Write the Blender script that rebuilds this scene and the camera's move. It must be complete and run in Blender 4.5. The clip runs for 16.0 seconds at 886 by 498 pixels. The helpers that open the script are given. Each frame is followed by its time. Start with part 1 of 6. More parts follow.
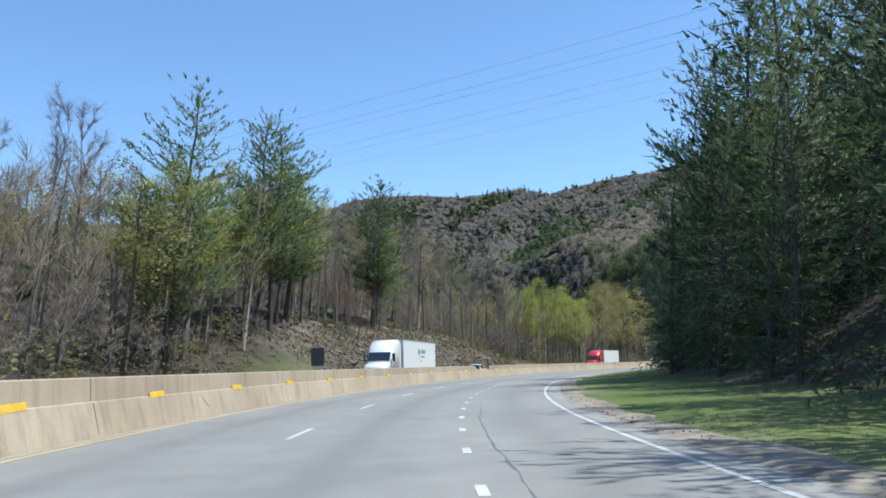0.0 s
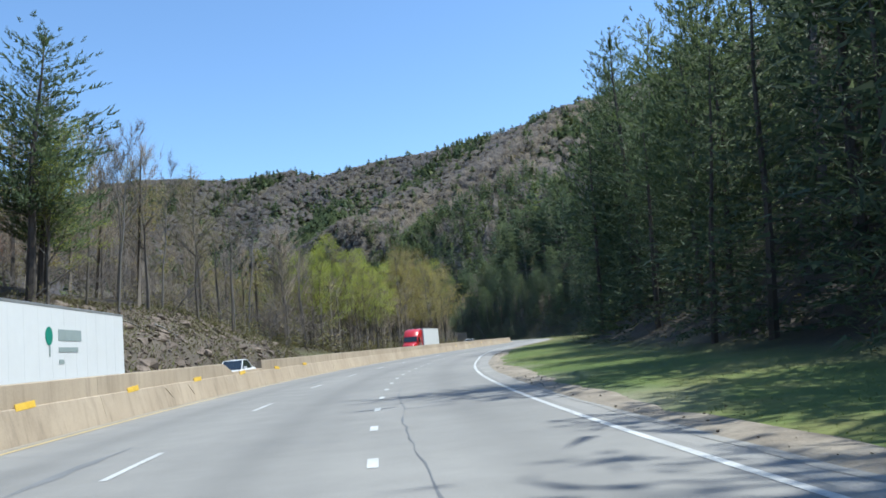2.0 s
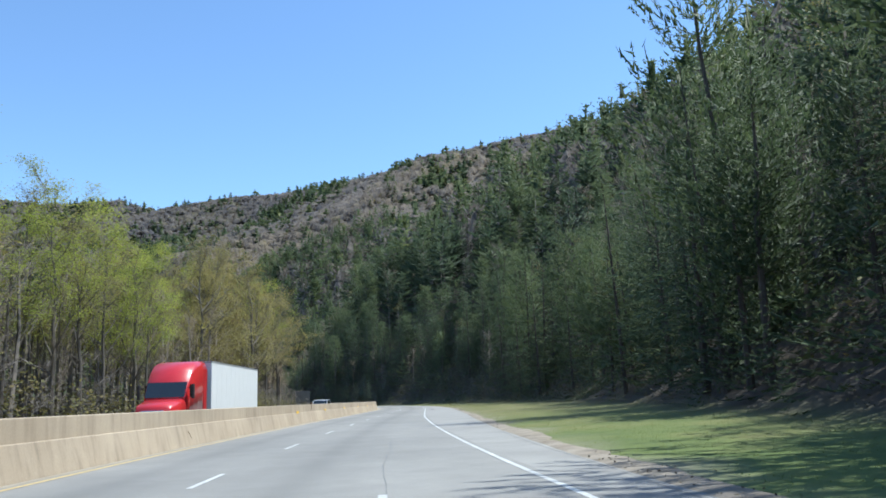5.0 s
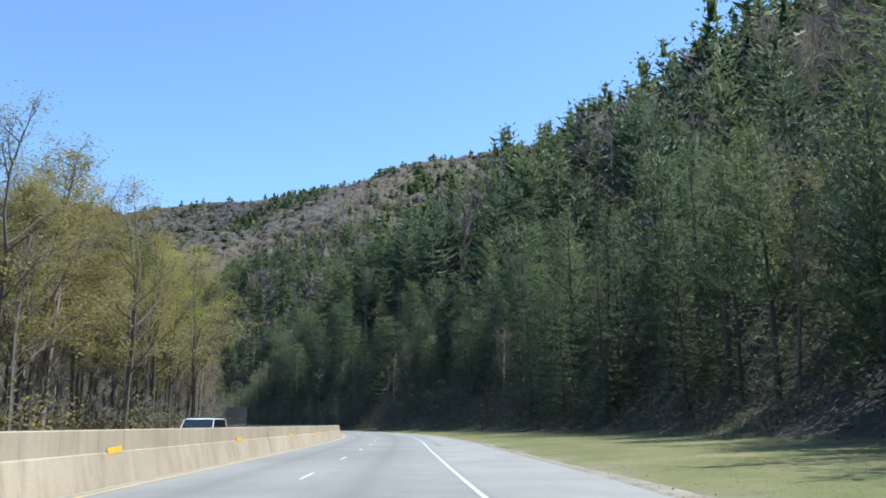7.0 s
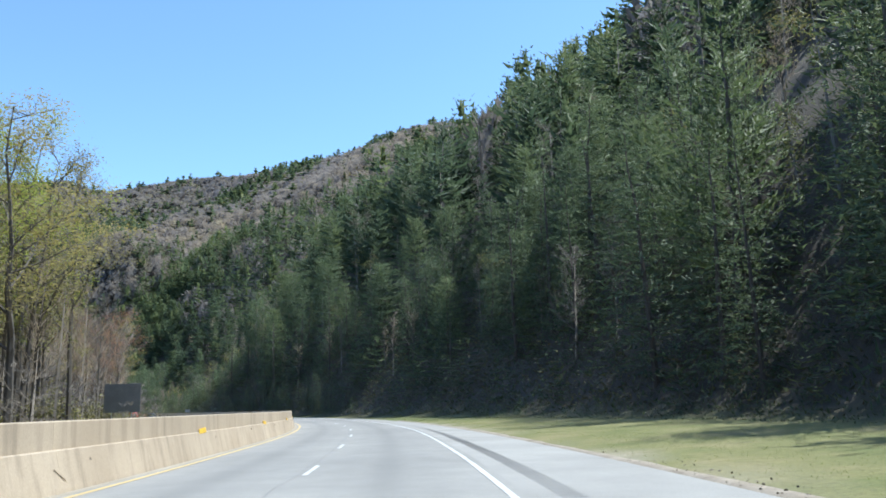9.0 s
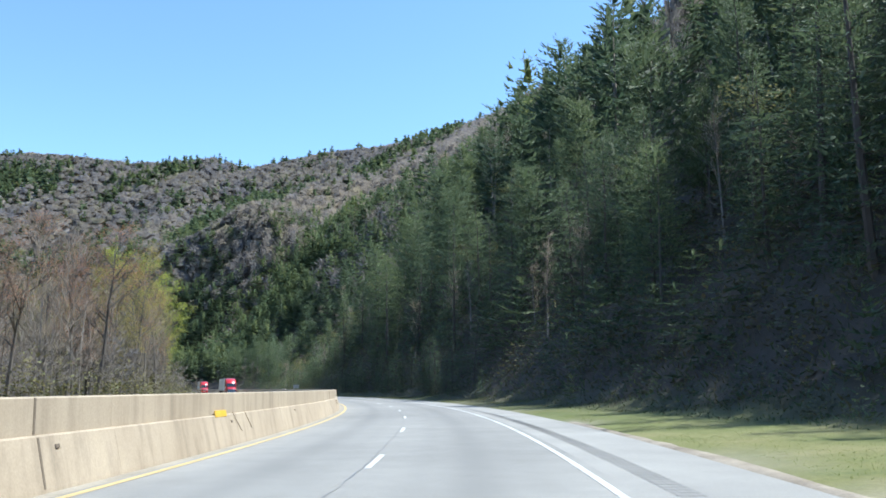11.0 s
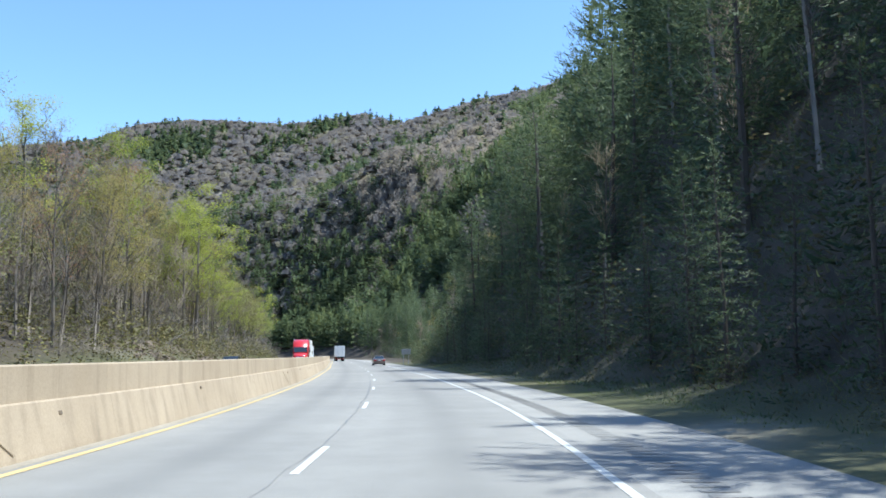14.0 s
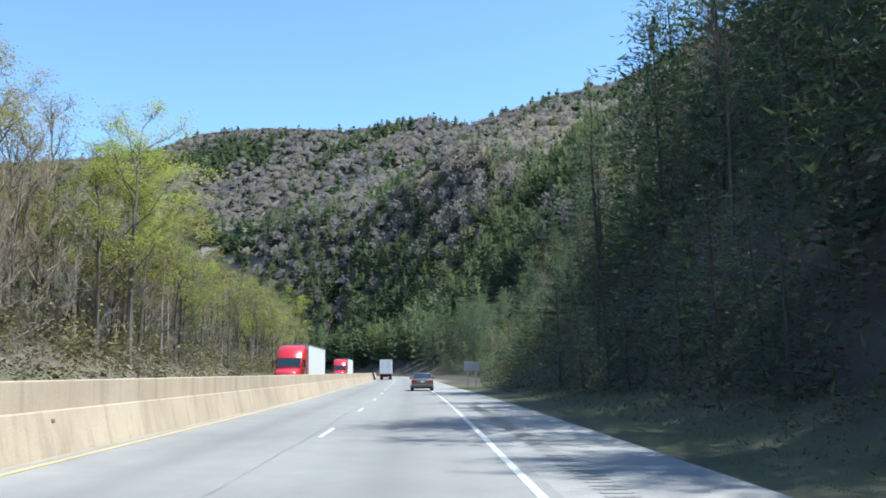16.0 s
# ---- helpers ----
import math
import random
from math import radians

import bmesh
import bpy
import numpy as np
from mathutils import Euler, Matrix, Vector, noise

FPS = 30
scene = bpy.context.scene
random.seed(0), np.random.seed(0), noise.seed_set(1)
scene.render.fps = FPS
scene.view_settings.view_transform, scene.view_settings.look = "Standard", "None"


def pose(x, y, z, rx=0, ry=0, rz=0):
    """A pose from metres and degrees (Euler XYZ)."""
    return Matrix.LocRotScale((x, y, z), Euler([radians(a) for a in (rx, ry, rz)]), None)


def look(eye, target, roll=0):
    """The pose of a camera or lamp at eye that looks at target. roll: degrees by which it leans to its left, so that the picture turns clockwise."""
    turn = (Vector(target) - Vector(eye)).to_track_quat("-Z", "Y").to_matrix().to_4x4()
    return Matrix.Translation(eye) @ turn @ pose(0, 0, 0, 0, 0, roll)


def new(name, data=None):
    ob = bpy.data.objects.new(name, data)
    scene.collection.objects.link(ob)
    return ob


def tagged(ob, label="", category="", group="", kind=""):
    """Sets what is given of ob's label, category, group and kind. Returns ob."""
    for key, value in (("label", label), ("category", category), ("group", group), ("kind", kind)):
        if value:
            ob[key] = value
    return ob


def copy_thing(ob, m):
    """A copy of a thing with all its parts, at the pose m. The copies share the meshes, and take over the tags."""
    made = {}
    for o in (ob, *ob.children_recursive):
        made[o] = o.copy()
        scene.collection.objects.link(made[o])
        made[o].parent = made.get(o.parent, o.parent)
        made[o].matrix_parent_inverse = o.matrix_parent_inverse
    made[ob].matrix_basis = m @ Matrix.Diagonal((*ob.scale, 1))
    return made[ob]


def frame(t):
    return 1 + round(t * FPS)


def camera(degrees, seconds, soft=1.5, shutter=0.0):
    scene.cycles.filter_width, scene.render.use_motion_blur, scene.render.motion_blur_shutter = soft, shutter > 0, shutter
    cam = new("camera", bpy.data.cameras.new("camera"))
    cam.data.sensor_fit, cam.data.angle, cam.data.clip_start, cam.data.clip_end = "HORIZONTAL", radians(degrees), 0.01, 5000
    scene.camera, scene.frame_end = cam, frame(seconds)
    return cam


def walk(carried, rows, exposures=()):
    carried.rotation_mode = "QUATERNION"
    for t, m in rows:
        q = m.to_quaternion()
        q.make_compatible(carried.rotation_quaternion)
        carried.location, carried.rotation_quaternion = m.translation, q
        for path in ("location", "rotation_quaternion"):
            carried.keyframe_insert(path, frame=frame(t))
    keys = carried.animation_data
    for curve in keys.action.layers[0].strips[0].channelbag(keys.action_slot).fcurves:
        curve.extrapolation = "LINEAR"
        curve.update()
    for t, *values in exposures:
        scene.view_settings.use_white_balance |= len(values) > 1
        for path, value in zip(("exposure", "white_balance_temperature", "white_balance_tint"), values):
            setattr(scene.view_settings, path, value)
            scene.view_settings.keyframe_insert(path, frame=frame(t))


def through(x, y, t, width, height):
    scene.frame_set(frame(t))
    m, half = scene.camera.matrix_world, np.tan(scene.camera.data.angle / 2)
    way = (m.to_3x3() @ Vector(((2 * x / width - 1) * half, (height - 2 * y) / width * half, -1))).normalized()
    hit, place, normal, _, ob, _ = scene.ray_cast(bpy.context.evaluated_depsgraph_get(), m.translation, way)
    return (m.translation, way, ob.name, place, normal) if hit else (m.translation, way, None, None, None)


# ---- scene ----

# ================= camera and its drive =================
cam = camera(57.54, 16.0, soft=1.7)
EYE = 1.479
# t, x, y, yaw, pitch, roll
ROWS = [
    (0, 0.00, -0.00, -1.78, 8.22, 1.27),
    (0.5, 0.00, 13.51, -6.81, 7.41, 4.98),
    (1, 0.89, 26.98, -14.30, 5.73, 5.05),
    (1.5, 2.55, 40.39, -17.10, 2.28, 3.54),
    (2, 4.84, 53.71, -17.54, 6.63, 4.92),
    (2.5, 7.69, 66.93, -18.00, 9.78, 3.63),
    (3, 11.11, 80.01, -20.89, 10.55, 1.96),
    (3.5, 15.10, 92.93, -31.63, 10.11, 3.05),
    (4, 19.61, 105.67, -27.83, 9.13, 2.12),
    (5, 29.9, 130.6, -29.0, 10.5, 2.0),
    (6, 41.2, 155.1, -31.0, 12.3, 2.0),
    (6.5, 47.28, 167.18, -32.17, 12.83, 1.99),
    (7, 53.41, 179.19, -30.74, 12.23, 0.32),
    (7.5, 59.65, 191.14, -32.90, 11.95, 0.90),
    (8, 65.95, 203.05, -33.31, 11.66, 1.77),
    (9, 78.6, 226.8, -30.5, 11.0, 1.5),
    (10, 91.0, 250.7, -25.2, 9.9, 1.0),
    (10.5, 96.90, 262.86, -22.68, 9.56, 0.85),
    (11, 102.47, 275.12, -20.16, 9.76, 0.35),
    (11.5, 107.61, 287.57, -18.42, 8.69, -0.18),
    (12, 112.24, 300.21, -14.97, 8.53, -0.50),
    (12.5, 116.38, 313.03, -14.59, 9.68, -0.87),
    (13, 120.10, 325.99, -11.98, 8.52, 0.39),
    (13.5, 123.40, 339.05, -9.85, 8.01, -0.02),
    (14, 126.17, 352.23, -8.31, 7.46, 0.50),
    (14.5, 128.35, 365.52, -5.03, 8.55, 0.56),
    (15, 129.92, 378.89, -5.97, 8.18, 0.60),
    (15.5, 131.02, 392.31, -3.42, 8.68, 1.19),
    (16, 131.80, 405.76, -3.49, 8.66, 0.47),
]
walk(cam, [(t, pose(x, y, EYE, 90 + pitch, roll, yaw)) for t, x, y, yaw, pitch, roll in ROWS],
     [(0, 0.66, 5950, 3), (2, 0.70, 5950, 3), (4.2, 0.74, 5900, 3), (8.2, 0.95, 5880, 3), (10.5, 1.12, 5840, 3), (16, 1.12, 5850, 3)])

# ================= world and sun =================
SUN_ELEV, SUN_AZ = 62.0, 98.0        # azimuth clockwise from +y
world = bpy.data.worlds.new("world")
scene.world = world
world.use_nodes = True
wn = world.node_tree.nodes
sky = wn.new("ShaderNodeTexSky")
sky.sky_type = "NISHITA"
sky.sun_disc = False
sky.sun_elevation, sky.sun_rotation = radians(SUN_ELEV), radians(SUN_AZ)
sky.air_density, sky.dust_density, sky.ozone_density, sky.altitude = 1.0, 0.1, 4.0, 600
wn["Background"].inputs["Strength"].default_value = 0.135
world.node_tree.links.new(sky.outputs[0], wn["Background"].inputs["Color"])
sun = new("sun", bpy.data.lights.new("sun", "SUN"))
sun.data.energy, sun.data.angle, sun.data.color = 4.0, radians(0.5), (1.0, 0.96, 0.89)
_a, _e = radians(SUN_AZ), radians(SUN_ELEV)
_way = Vector((math.sin(_a) * math.cos(_e), math.cos(_a) * math.cos(_e), math.sin(_e)))
sun.matrix_world = look(_way * 900, (0, 0, 0))

# ================= materials =================
def material(name, build):
    m = bpy.data.materials.new(name)
    m.use_nodes = True
    nt = m.node_tree
    build(nt, nt.nodes["Principled BSDF"])
    return m


def node(nt, kind, **values):
    n = nt.nodes.new("ShaderNode" + kind)
    for k, v in values.items():
        n.inputs[k].default_value = v
    return n


def noise_at(nt, scale, detail=4.0, rough=0.6, stretch=None):
    tc = nt.nodes.new("ShaderNodeTexCoord")
    n = node(nt, "TexNoise", Scale=scale, Detail=detail, Roughness=rough)
    if stretch:
        mp = node(nt, "Mapping", Scale=stretch)
        nt.links.new(tc.outputs["Object"], mp.inputs["Vector"])
        nt.links.new(mp.outputs[0], n.inputs["Vector"])
    else:
        nt.links.new(tc.outputs["Object"], n.inputs["Vector"])
    return n.outputs["Fac"]


def ramp(nt, fac, stops):
    r = nt.nodes.new("ShaderNodeValToRGB")
    while len(r.color_ramp.elements) < len(stops):
        r.color_ramp.elements.new(0.5)
    for el, (p, c) in zip(r.color_ramp.elements, stops):
        el.position, el.color = p, (*c, 1)
    nt.links.new(fac, r.inputs[0])
    return r.outputs[0]


def mix(nt, fac, a, b, mode="MIX"):
    m = nt.nodes.new("ShaderNodeMix")
    m.data_type, m.blend_type = "RGBA", mode
    for sock, v in ((m.inputs[0], fac), (m.inputs[6], a), (m.inputs[7], b)):
        if isinstance(v, bpy.types.NodeSocket):
            nt.links.new(v, sock)
        elif isinstance(v, (int, float)):
            sock.default_value = v
        else:
            sock.default_value = (*v, 1)
    return m.outputs[2]


def bump(nt, bsdf, height, strength, distance):
    b = node(nt, "Bump", Strength=strength, Distance=distance)
    nt.links.new(height, b.inputs["Height"])
    nt.links.new(b.outputs[0], bsdf.inputs["Normal"])


def surface(name, dark, light, scale, fine, rough=0.9, bump_m=0.0, metal=0.0, island=0.0, stretch=None):
    """A surface that varies between two colours at two scales."""
    def build(nt, p):
        big = noise_at(nt, scale, 5, 0.6, stretch)
        col = ramp(nt, big, [(0.3, dark), (0.7, light)])
        small = noise_at(nt, fine, 6, 0.7, stretch)
        grain = ramp(nt, small, [(0.25, (0.72,) * 3), (0.75, (1.15,) * 3)])
        col = mix(nt, 1.0, col, grain, "MULTIPLY")
        if island:
            g = nt.nodes.new("ShaderNodeNewGeometry")
            v = ramp(nt, g.outputs["Random Per Island"], [(0.0, (1 - island,) * 3), (1.0, (1 + island,) * 3)])
            col = mix(nt, 1.0, col, v, "MULTIPLY")
        nt.links.new(col, p.inputs["Base Color"])
        p.inputs["Roughness"].default_value = rough
        p.inputs["Metallic"].default_value = metal
        if bump_m:
            bump(nt, p, small, 0.6, bump_m)
    return material(name, build)


COOL_WARM = [(0.0, (1, 1, 1)), (0.03, (0.66, 0.72, 0.80)), (0.5, (1.0, 1.0, 1.0)), (1.0, (1.42, 1.30, 1.02))]


def leafage(name, colours, through=0.35, rough=0.7, tones=COOL_WARM):
    """Leaves or needles: colour by leaf, by tree and by patch, some light passing through."""
    def build(nt, p):
        g = nt.nodes.new("ShaderNodeNewGeometry")
        col = ramp(nt, g.outputs["Random Per Island"], [(i / max(1, len(colours) - 1), c) for i, c in enumerate(colours)])
        o = nt.nodes.new("ShaderNodeObjectInfo")
        shade = ramp(nt, o.outputs["Random"], [(0.0, (0.75, 0.78, 0.8)), (1.0, (1.2, 1.15, 1.0))])
        col = mix(nt, 1.0, col, shade, "MULTIPLY")
        own = nt.nodes.new("ShaderNodeAttribute")
        own.attribute_name = "tone"
        col = mix(nt, 1.0, col, ramp(nt, own.outputs["Fac"], tones), "MULTIPLY")
        patch = ramp(nt, noise_at(nt, 0.05, 3), [(0.3, (0.82,) * 3), (0.7, (1.16,) * 3)])
        col = mix(nt, 1.0, col, patch, "MULTIPLY")
        nt.links.new(col, p.inputs["Base Color"])
        p.inputs["Roughness"].default_value = rough
        p.inputs["Specular IOR Level"].default_value = 0.3
        if through:
            t = nt.nodes.new("ShaderNodeBsdfTranslucent")
            nt.links.new(col, t.inputs["Color"])
            m = node(nt, "MixShader", Fac=through)
            nt.links.new(p.outputs[0], m.inputs[1])
            nt.links.new(t.outputs[0], m.inputs[2])
            nt.links.new(m.outputs[0], nt.nodes["Material Output"].inputs["Surface"])
    return material(name, build)


def paint(name, colour, rough=0.25, metal=0.0, coat=0.5, dirt=0.12):
    def build(nt, p):
        d = ramp(nt, noise_at(nt, 1.5, 6, 0.7), [(0.35, tuple(c * (1 - dirt) for c in colour)), (0.65, colour)])
        nt.links.new(d, p.inputs["Base Color"])
        p.inputs["Roughness"].default_value = rough
        p.inputs["Metallic"].default_value = metal
        p.inputs["Coat Weight"].default_value = coat
    return material(name, build)




def asphalt_build(nt, p):
    big = noise_at(nt, 0.09, 5, 0.6)
    col = ramp(nt, big, [(0.3, (0.217, 0.209, 0.195)), (0.7, (0.286, 0.274, 0.253))])
    streak = noise_at(nt, 0.7, 5, 0.65)
    col = mix(nt, 1.0, col, ramp(nt, streak, [(0.3, (0.88,) * 3), (0.7, (1.08,) * 3)]), "MULTIPLY")
    grain = noise_at(nt, 60, 4, 0.75)
    col = mix(nt, 1.0, col, ramp(nt, grain, [(0.2, (0.7,) * 3), (0.8, (1.25,) * 3)]), "MULTIPLY")
    a = nt.nodes.new("ShaderNodeAttribute")
    a.attribute_name = "wear"
    patchy = node(nt, "Math")
    patchy.operation = "MULTIPLY"
    nt.links.new(a.outputs["Fac"], patchy.inputs[0])
    nt.links.new(ramp(nt, noise_at(nt, 0.35, 4, 0.6), [(0.25, (0.55,) * 3), (0.7, (1.0,) * 3)]), patchy.inputs[1])
    col = mix(nt, patchy.outputs[0], col, (0.12, 0.117, 0.112))
    nt.links.new(col, p.inputs["Base Color"])
    p.inputs["Roughness"].default_value = 0.85
    bump(nt, p, grain, 0.5, 0.006)


ASPHALT = material("asphalt", asphalt_build)
SHOULDER = surface("shoulder_asphalt", (0.249, 0.238, 0.222), (0.34, 0.327, 0.302), 0.25, 30, 0.9, 0.006)
TAR = surface("tar", (0.12, 0.12, 0.12), (0.17, 0.17, 0.17), 0.8, 20, 0.6)
RUMBLE = surface("milled_groove", (0.215, 0.209, 0.20), (0.29, 0.282, 0.268), 0.3, 20, 0.9)
TYRE_TRACK = surface("worn_asphalt", (0.15, 0.152, 0.155), (0.21, 0.21, 0.21), 0.3, 30, 0.8)


def concrete_build(nt, p):
    big = noise_at(nt, 0.22, 5, 0.6)
    col = ramp(nt, big, [(0.3, (0.335, 0.272, 0.20)), (0.7, (0.465, 0.389, 0.298))])
    drip = noise_at(nt, 1.0, 5, 0.65, (2.2, 2.2, 0.12))
    col = mix(nt, 1.0, col, ramp(nt, drip, [(0.28, (0.70, 0.69, 0.68)), (0.5, (1.0, 0.99, 0.98)), (0.75, (1.05, 1.04, 1.02))]), "MULTIPLY")
    fine = noise_at(nt, 25, 6, 0.7)
    col = mix(nt, 1.0, col, ramp(nt, fine, [(0.25, (0.82,) * 3), (0.75, (1.12,) * 3)]), "MULTIPLY")
    o = nt.nodes.new("ShaderNodeObjectInfo")
    col = mix(nt, 1.0, col, ramp(nt, o.outputs["Random"], [(0.0, (0.97, 0.97, 0.97)), (1.0, (1.025, 1.02, 1.015))]), "MULTIPLY")
    nt.links.new(col, p.inputs["Base Color"])
    p.inputs["Roughness"].default_value = 0.9
    bump(nt, p, fine, 0.4, 0.006)


CONCRETE = material("tan_concrete", concrete_build)
SCUFF = surface("rubber_scuff", (0.26, 0.205, 0.15), (0.36, 0.29, 0.21), 1.5, 14)
JOINT = surface("dark_joint", (0.13, 0.10, 0.075), (0.2, 0.16, 0.12), 1.0, 12)
WHITE_LINE = surface("white_line_paint", (0.42, 0.42, 0.41), (0.64, 0.64, 0.62), 0.6, 14, 0.7)
SAND = surface("tan_sand", (0.27, 0.235, 0.185), (0.36, 0.32, 0.26), 0.4, 9, 0.95)
YELLOW_LINE = surface("yellow_line_paint", (0.45, 0.335, 0.15), (0.56, 0.43, 0.21), 0.5, 14, 0.7)
REFLECTOR = surface("yellow_reflector", (0.74, 0.46, 0.05), (0.84, 0.56, 0.09), 2.0, 30, 0.4)


def ground_build(nt, p):
    a = nt.nodes.new("ShaderNodeVertexColor")
    a.layer_name = "cover"
    sep = nt.nodes.new("ShaderNodeSeparateColor")
    nt.links.new(a.outputs["Color"], sep.inputs[0])
    grass = ramp(nt, noise_at(nt, 0.18, 5, 0.65), [(0.32, (0.066, 0.105, 0.02)), (0.5, (0.105, 0.145, 0.03)), (0.68, (0.17, 0.168, 0.052))])
    grass = mix(nt, 1.0, grass, ramp(nt, noise_at(nt, 9, 6, 0.75), [(0.25, (0.6,) * 3), (0.75, (1.35,) * 3)]), "MULTIPLY")
    hay = ramp(nt, noise_at(nt, 0.25, 5, 0.65), [(0.3, (0.10, 0.115, 0.03)), (0.5, (0.15, 0.145, 0.05)), (0.72, (0.225, 0.19, 0.09))])
    hay = mix(nt, 1.0, hay, ramp(nt, noise_at(nt, 7, 6, 0.75), [(0.25, (0.6,) * 3), (0.75, (1.35,) * 3)]), "MULTIPLY")
    grass = mix(nt, sep.outputs[2], grass, hay)
    # Near litter darkened for the woods' shade; the far floor paled as if sunlit.
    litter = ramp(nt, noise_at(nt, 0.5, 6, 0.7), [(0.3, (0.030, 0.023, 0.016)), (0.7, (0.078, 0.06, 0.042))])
    sunlit_floor = ramp(nt, noise_at(nt, 0.06, 6, 0.7), [(0.3, (0.17, 0.148, 0.128)), (0.7, (0.25, 0.218, 0.19))])
    litter = mix(nt, a.outputs["Alpha"], litter, sunlit_floor)
    dirt = ramp(nt, noise_at(nt, 0.9, 6, 0.7), [(0.3, (0.20, 0.165, 0.125)), (0.7, (0.36, 0.32, 0.26))])
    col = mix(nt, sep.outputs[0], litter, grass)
    col = mix(nt, sep.outputs[1], col, dirt)
    nt.links.new(col, p.inputs["Base Color"])
    p.inputs["Roughness"].default_value = 0.95
    bump(nt, p, noise_at(nt, 6, 5, 0.7), 0.6, 0.06)


GROUND = material("grass_and_litter", ground_build)
ROCK = surface("rock", (0.085, 0.064, 0.05), (0.25, 0.2, 0.16), 0.35, 4, 0.95, 0.06, island=0.35)
BARK = surface("grey_bark", (0.10, 0.085, 0.07), (0.21, 0.185, 0.16), 0.6, 8, 0.95, 0.02, stretch=(1, 1, 0.25))
PALE_BARK = surface("pale_bark", (0.16, 0.146, 0.13), (0.29, 0.268, 0.24), 0.6, 8, 0.95, 0.02, stretch=(1, 1, 0.25))
PINE_BARK = surface("pine_bark", (0.055, 0.045, 0.038), (0.12, 0.10, 0.085), 0.6, 8, 0.95, 0.02, stretch=(1, 1, 0.25))
WOOD_TONES = [(0.0, (1, 1, 1)), (0.03, (0.80, 0.82, 0.92)), (0.4, (1.0, 0.99, 1.0)), (0.7, (1.12, 1.06, 0.98)), (1.0, (1.24, 1.22, 0.92))]
TWIG = leafage("bare_twigs", [(0.14, 0.126, 0.117), (0.19, 0.17, 0.157), (0.24, 0.213, 0.195)], 0.4, 0.9, WOOD_TONES)
RED_TWIG = leafage("reddish_buds", [(0.27, 0.135, 0.095), (0.35, 0.18, 0.12), (0.28, 0.19, 0.12)], 0.35, 0.9)
NEEDLES = leafage("pine_needles", [(0.06, 0.092, 0.043), (0.086, 0.122, 0.057), (0.13, 0.163, 0.078)], 0.45, 0.65)
FAR_TWIG = leafage("mountain_twigs", [(0.17, 0.16, 0.164), (0.212, 0.199, 0.201), (0.25, 0.234, 0.23)], 0.62, 0.9, WOOD_TONES)
HEMLOCK = leafage("hemlock_needles", [(0.068, 0.102, 0.06), (0.10, 0.138, 0.076), (0.145, 0.178, 0.095)], 0.45, 0.65)
BUDS = leafage("yellow_green_leaves", [(0.21, 0.255, 0.045), (0.29, 0.33, 0.065), (0.37, 0.385, 0.10)], 0.5)
GOLD_BUDS = leafage("golden_leaves", [(0.215, 0.19, 0.07), (0.28, 0.245, 0.092), (0.34, 0.295, 0.13)], 0.5)
DULL_BUDS = leafage("olive_leaves", [(0.16, 0.16, 0.06), (0.215, 0.20, 0.08), (0.26, 0.23, 0.105)], 0.4)
SCRUB = leafage("scrub", [(0.10, 0.092, 0.055), (0.165, 0.145, 0.09), (0.145, 0.165, 0.062)], 0.25)
RUST = surface("rusted_steel", (0.10, 0.055, 0.035), (0.20, 0.115, 0.07), 6, 40, 0.85, 0.003)
DIRT = surface("tan_dirt", (0.19, 0.155, 0.115), (0.36, 0.31, 0.245), 0.8, 11, 0.95, 0.03)
CLOD = leafage("clods_and_dead_leaves", [(0.07, 0.055, 0.04), (0.16, 0.13, 0.09), (0.24, 0.20, 0.14)], 0.0)
GRASS_BLADE = leafage("grass_blades", [(0.14, 0.20, 0.038), (0.18, 0.23, 0.05), (0.23, 0.235, 0.08)], 0.5)

# ================= the road's plan =================
# the yellow line along the barrier, south to north
AXIS = [(18, -120), (4, -80), (-4.5, -40), (-7.17, 0), (-6.11, 31.15), (-1.45, 60.8), (6.4, 90.96), (17.1, 120.08), (29.24, 147.09),
        (42.99, 174.41), (57.38, 201.24), (71.41, 226.85), (85.56, 253.47), (98.43, 280.5), (109.03, 308.32), (116.97, 336.01),
        (122.4, 365.24), (124.94, 394.96), (126.11, 423.92), (126.89, 454.1), (127.25, 484.25), (127.7, 514.38), (128.1, 545),
        (128.3, 590), (127.4, 635), (123.5, 685), (114, 735), (97, 785), (70, 830), (26, 864), (-40, 886), (-130, 900), (-250, 906)]


def spline(points, step):
    p = np.array(points, float)
    q = np.vstack([2 * p[0] - p[1], p, 2 * p[-1] - p[-2]])
    out = []
    for i in range(len(p) - 1):
        a, b, c, d = q[i:i + 4]
        k = max(2, int(np.linalg.norm(c - b) / step))
        u = np.linspace(0, 1, k, endpoint=False)[:, None]
        out.append(0.5 * (2 * b + (c - a) * u + (2 * a - 5 * b + 4 * c - d) * u ** 2 + (3 * b - a - 3 * c + d) * u ** 3))
    out.append(p[-1:])
    return np.vstack(out)


AX = spline(AXIS, 2.0)
AX_S = np.concatenate([[0], np.cumsum(np.linalg.norm(np.diff(AX, axis=0), axis=1))])
AX_T = np.gradient(AX, axis=0)
AX_T /= np.linalg.norm(AX_T, axis=1)[:, None]
AX_S -= AX_S[np.argmin(np.hypot(AX[:, 0] + 7.17, AX[:, 1]))]
S0, S1 = AX_S[0], AX_S[-1]


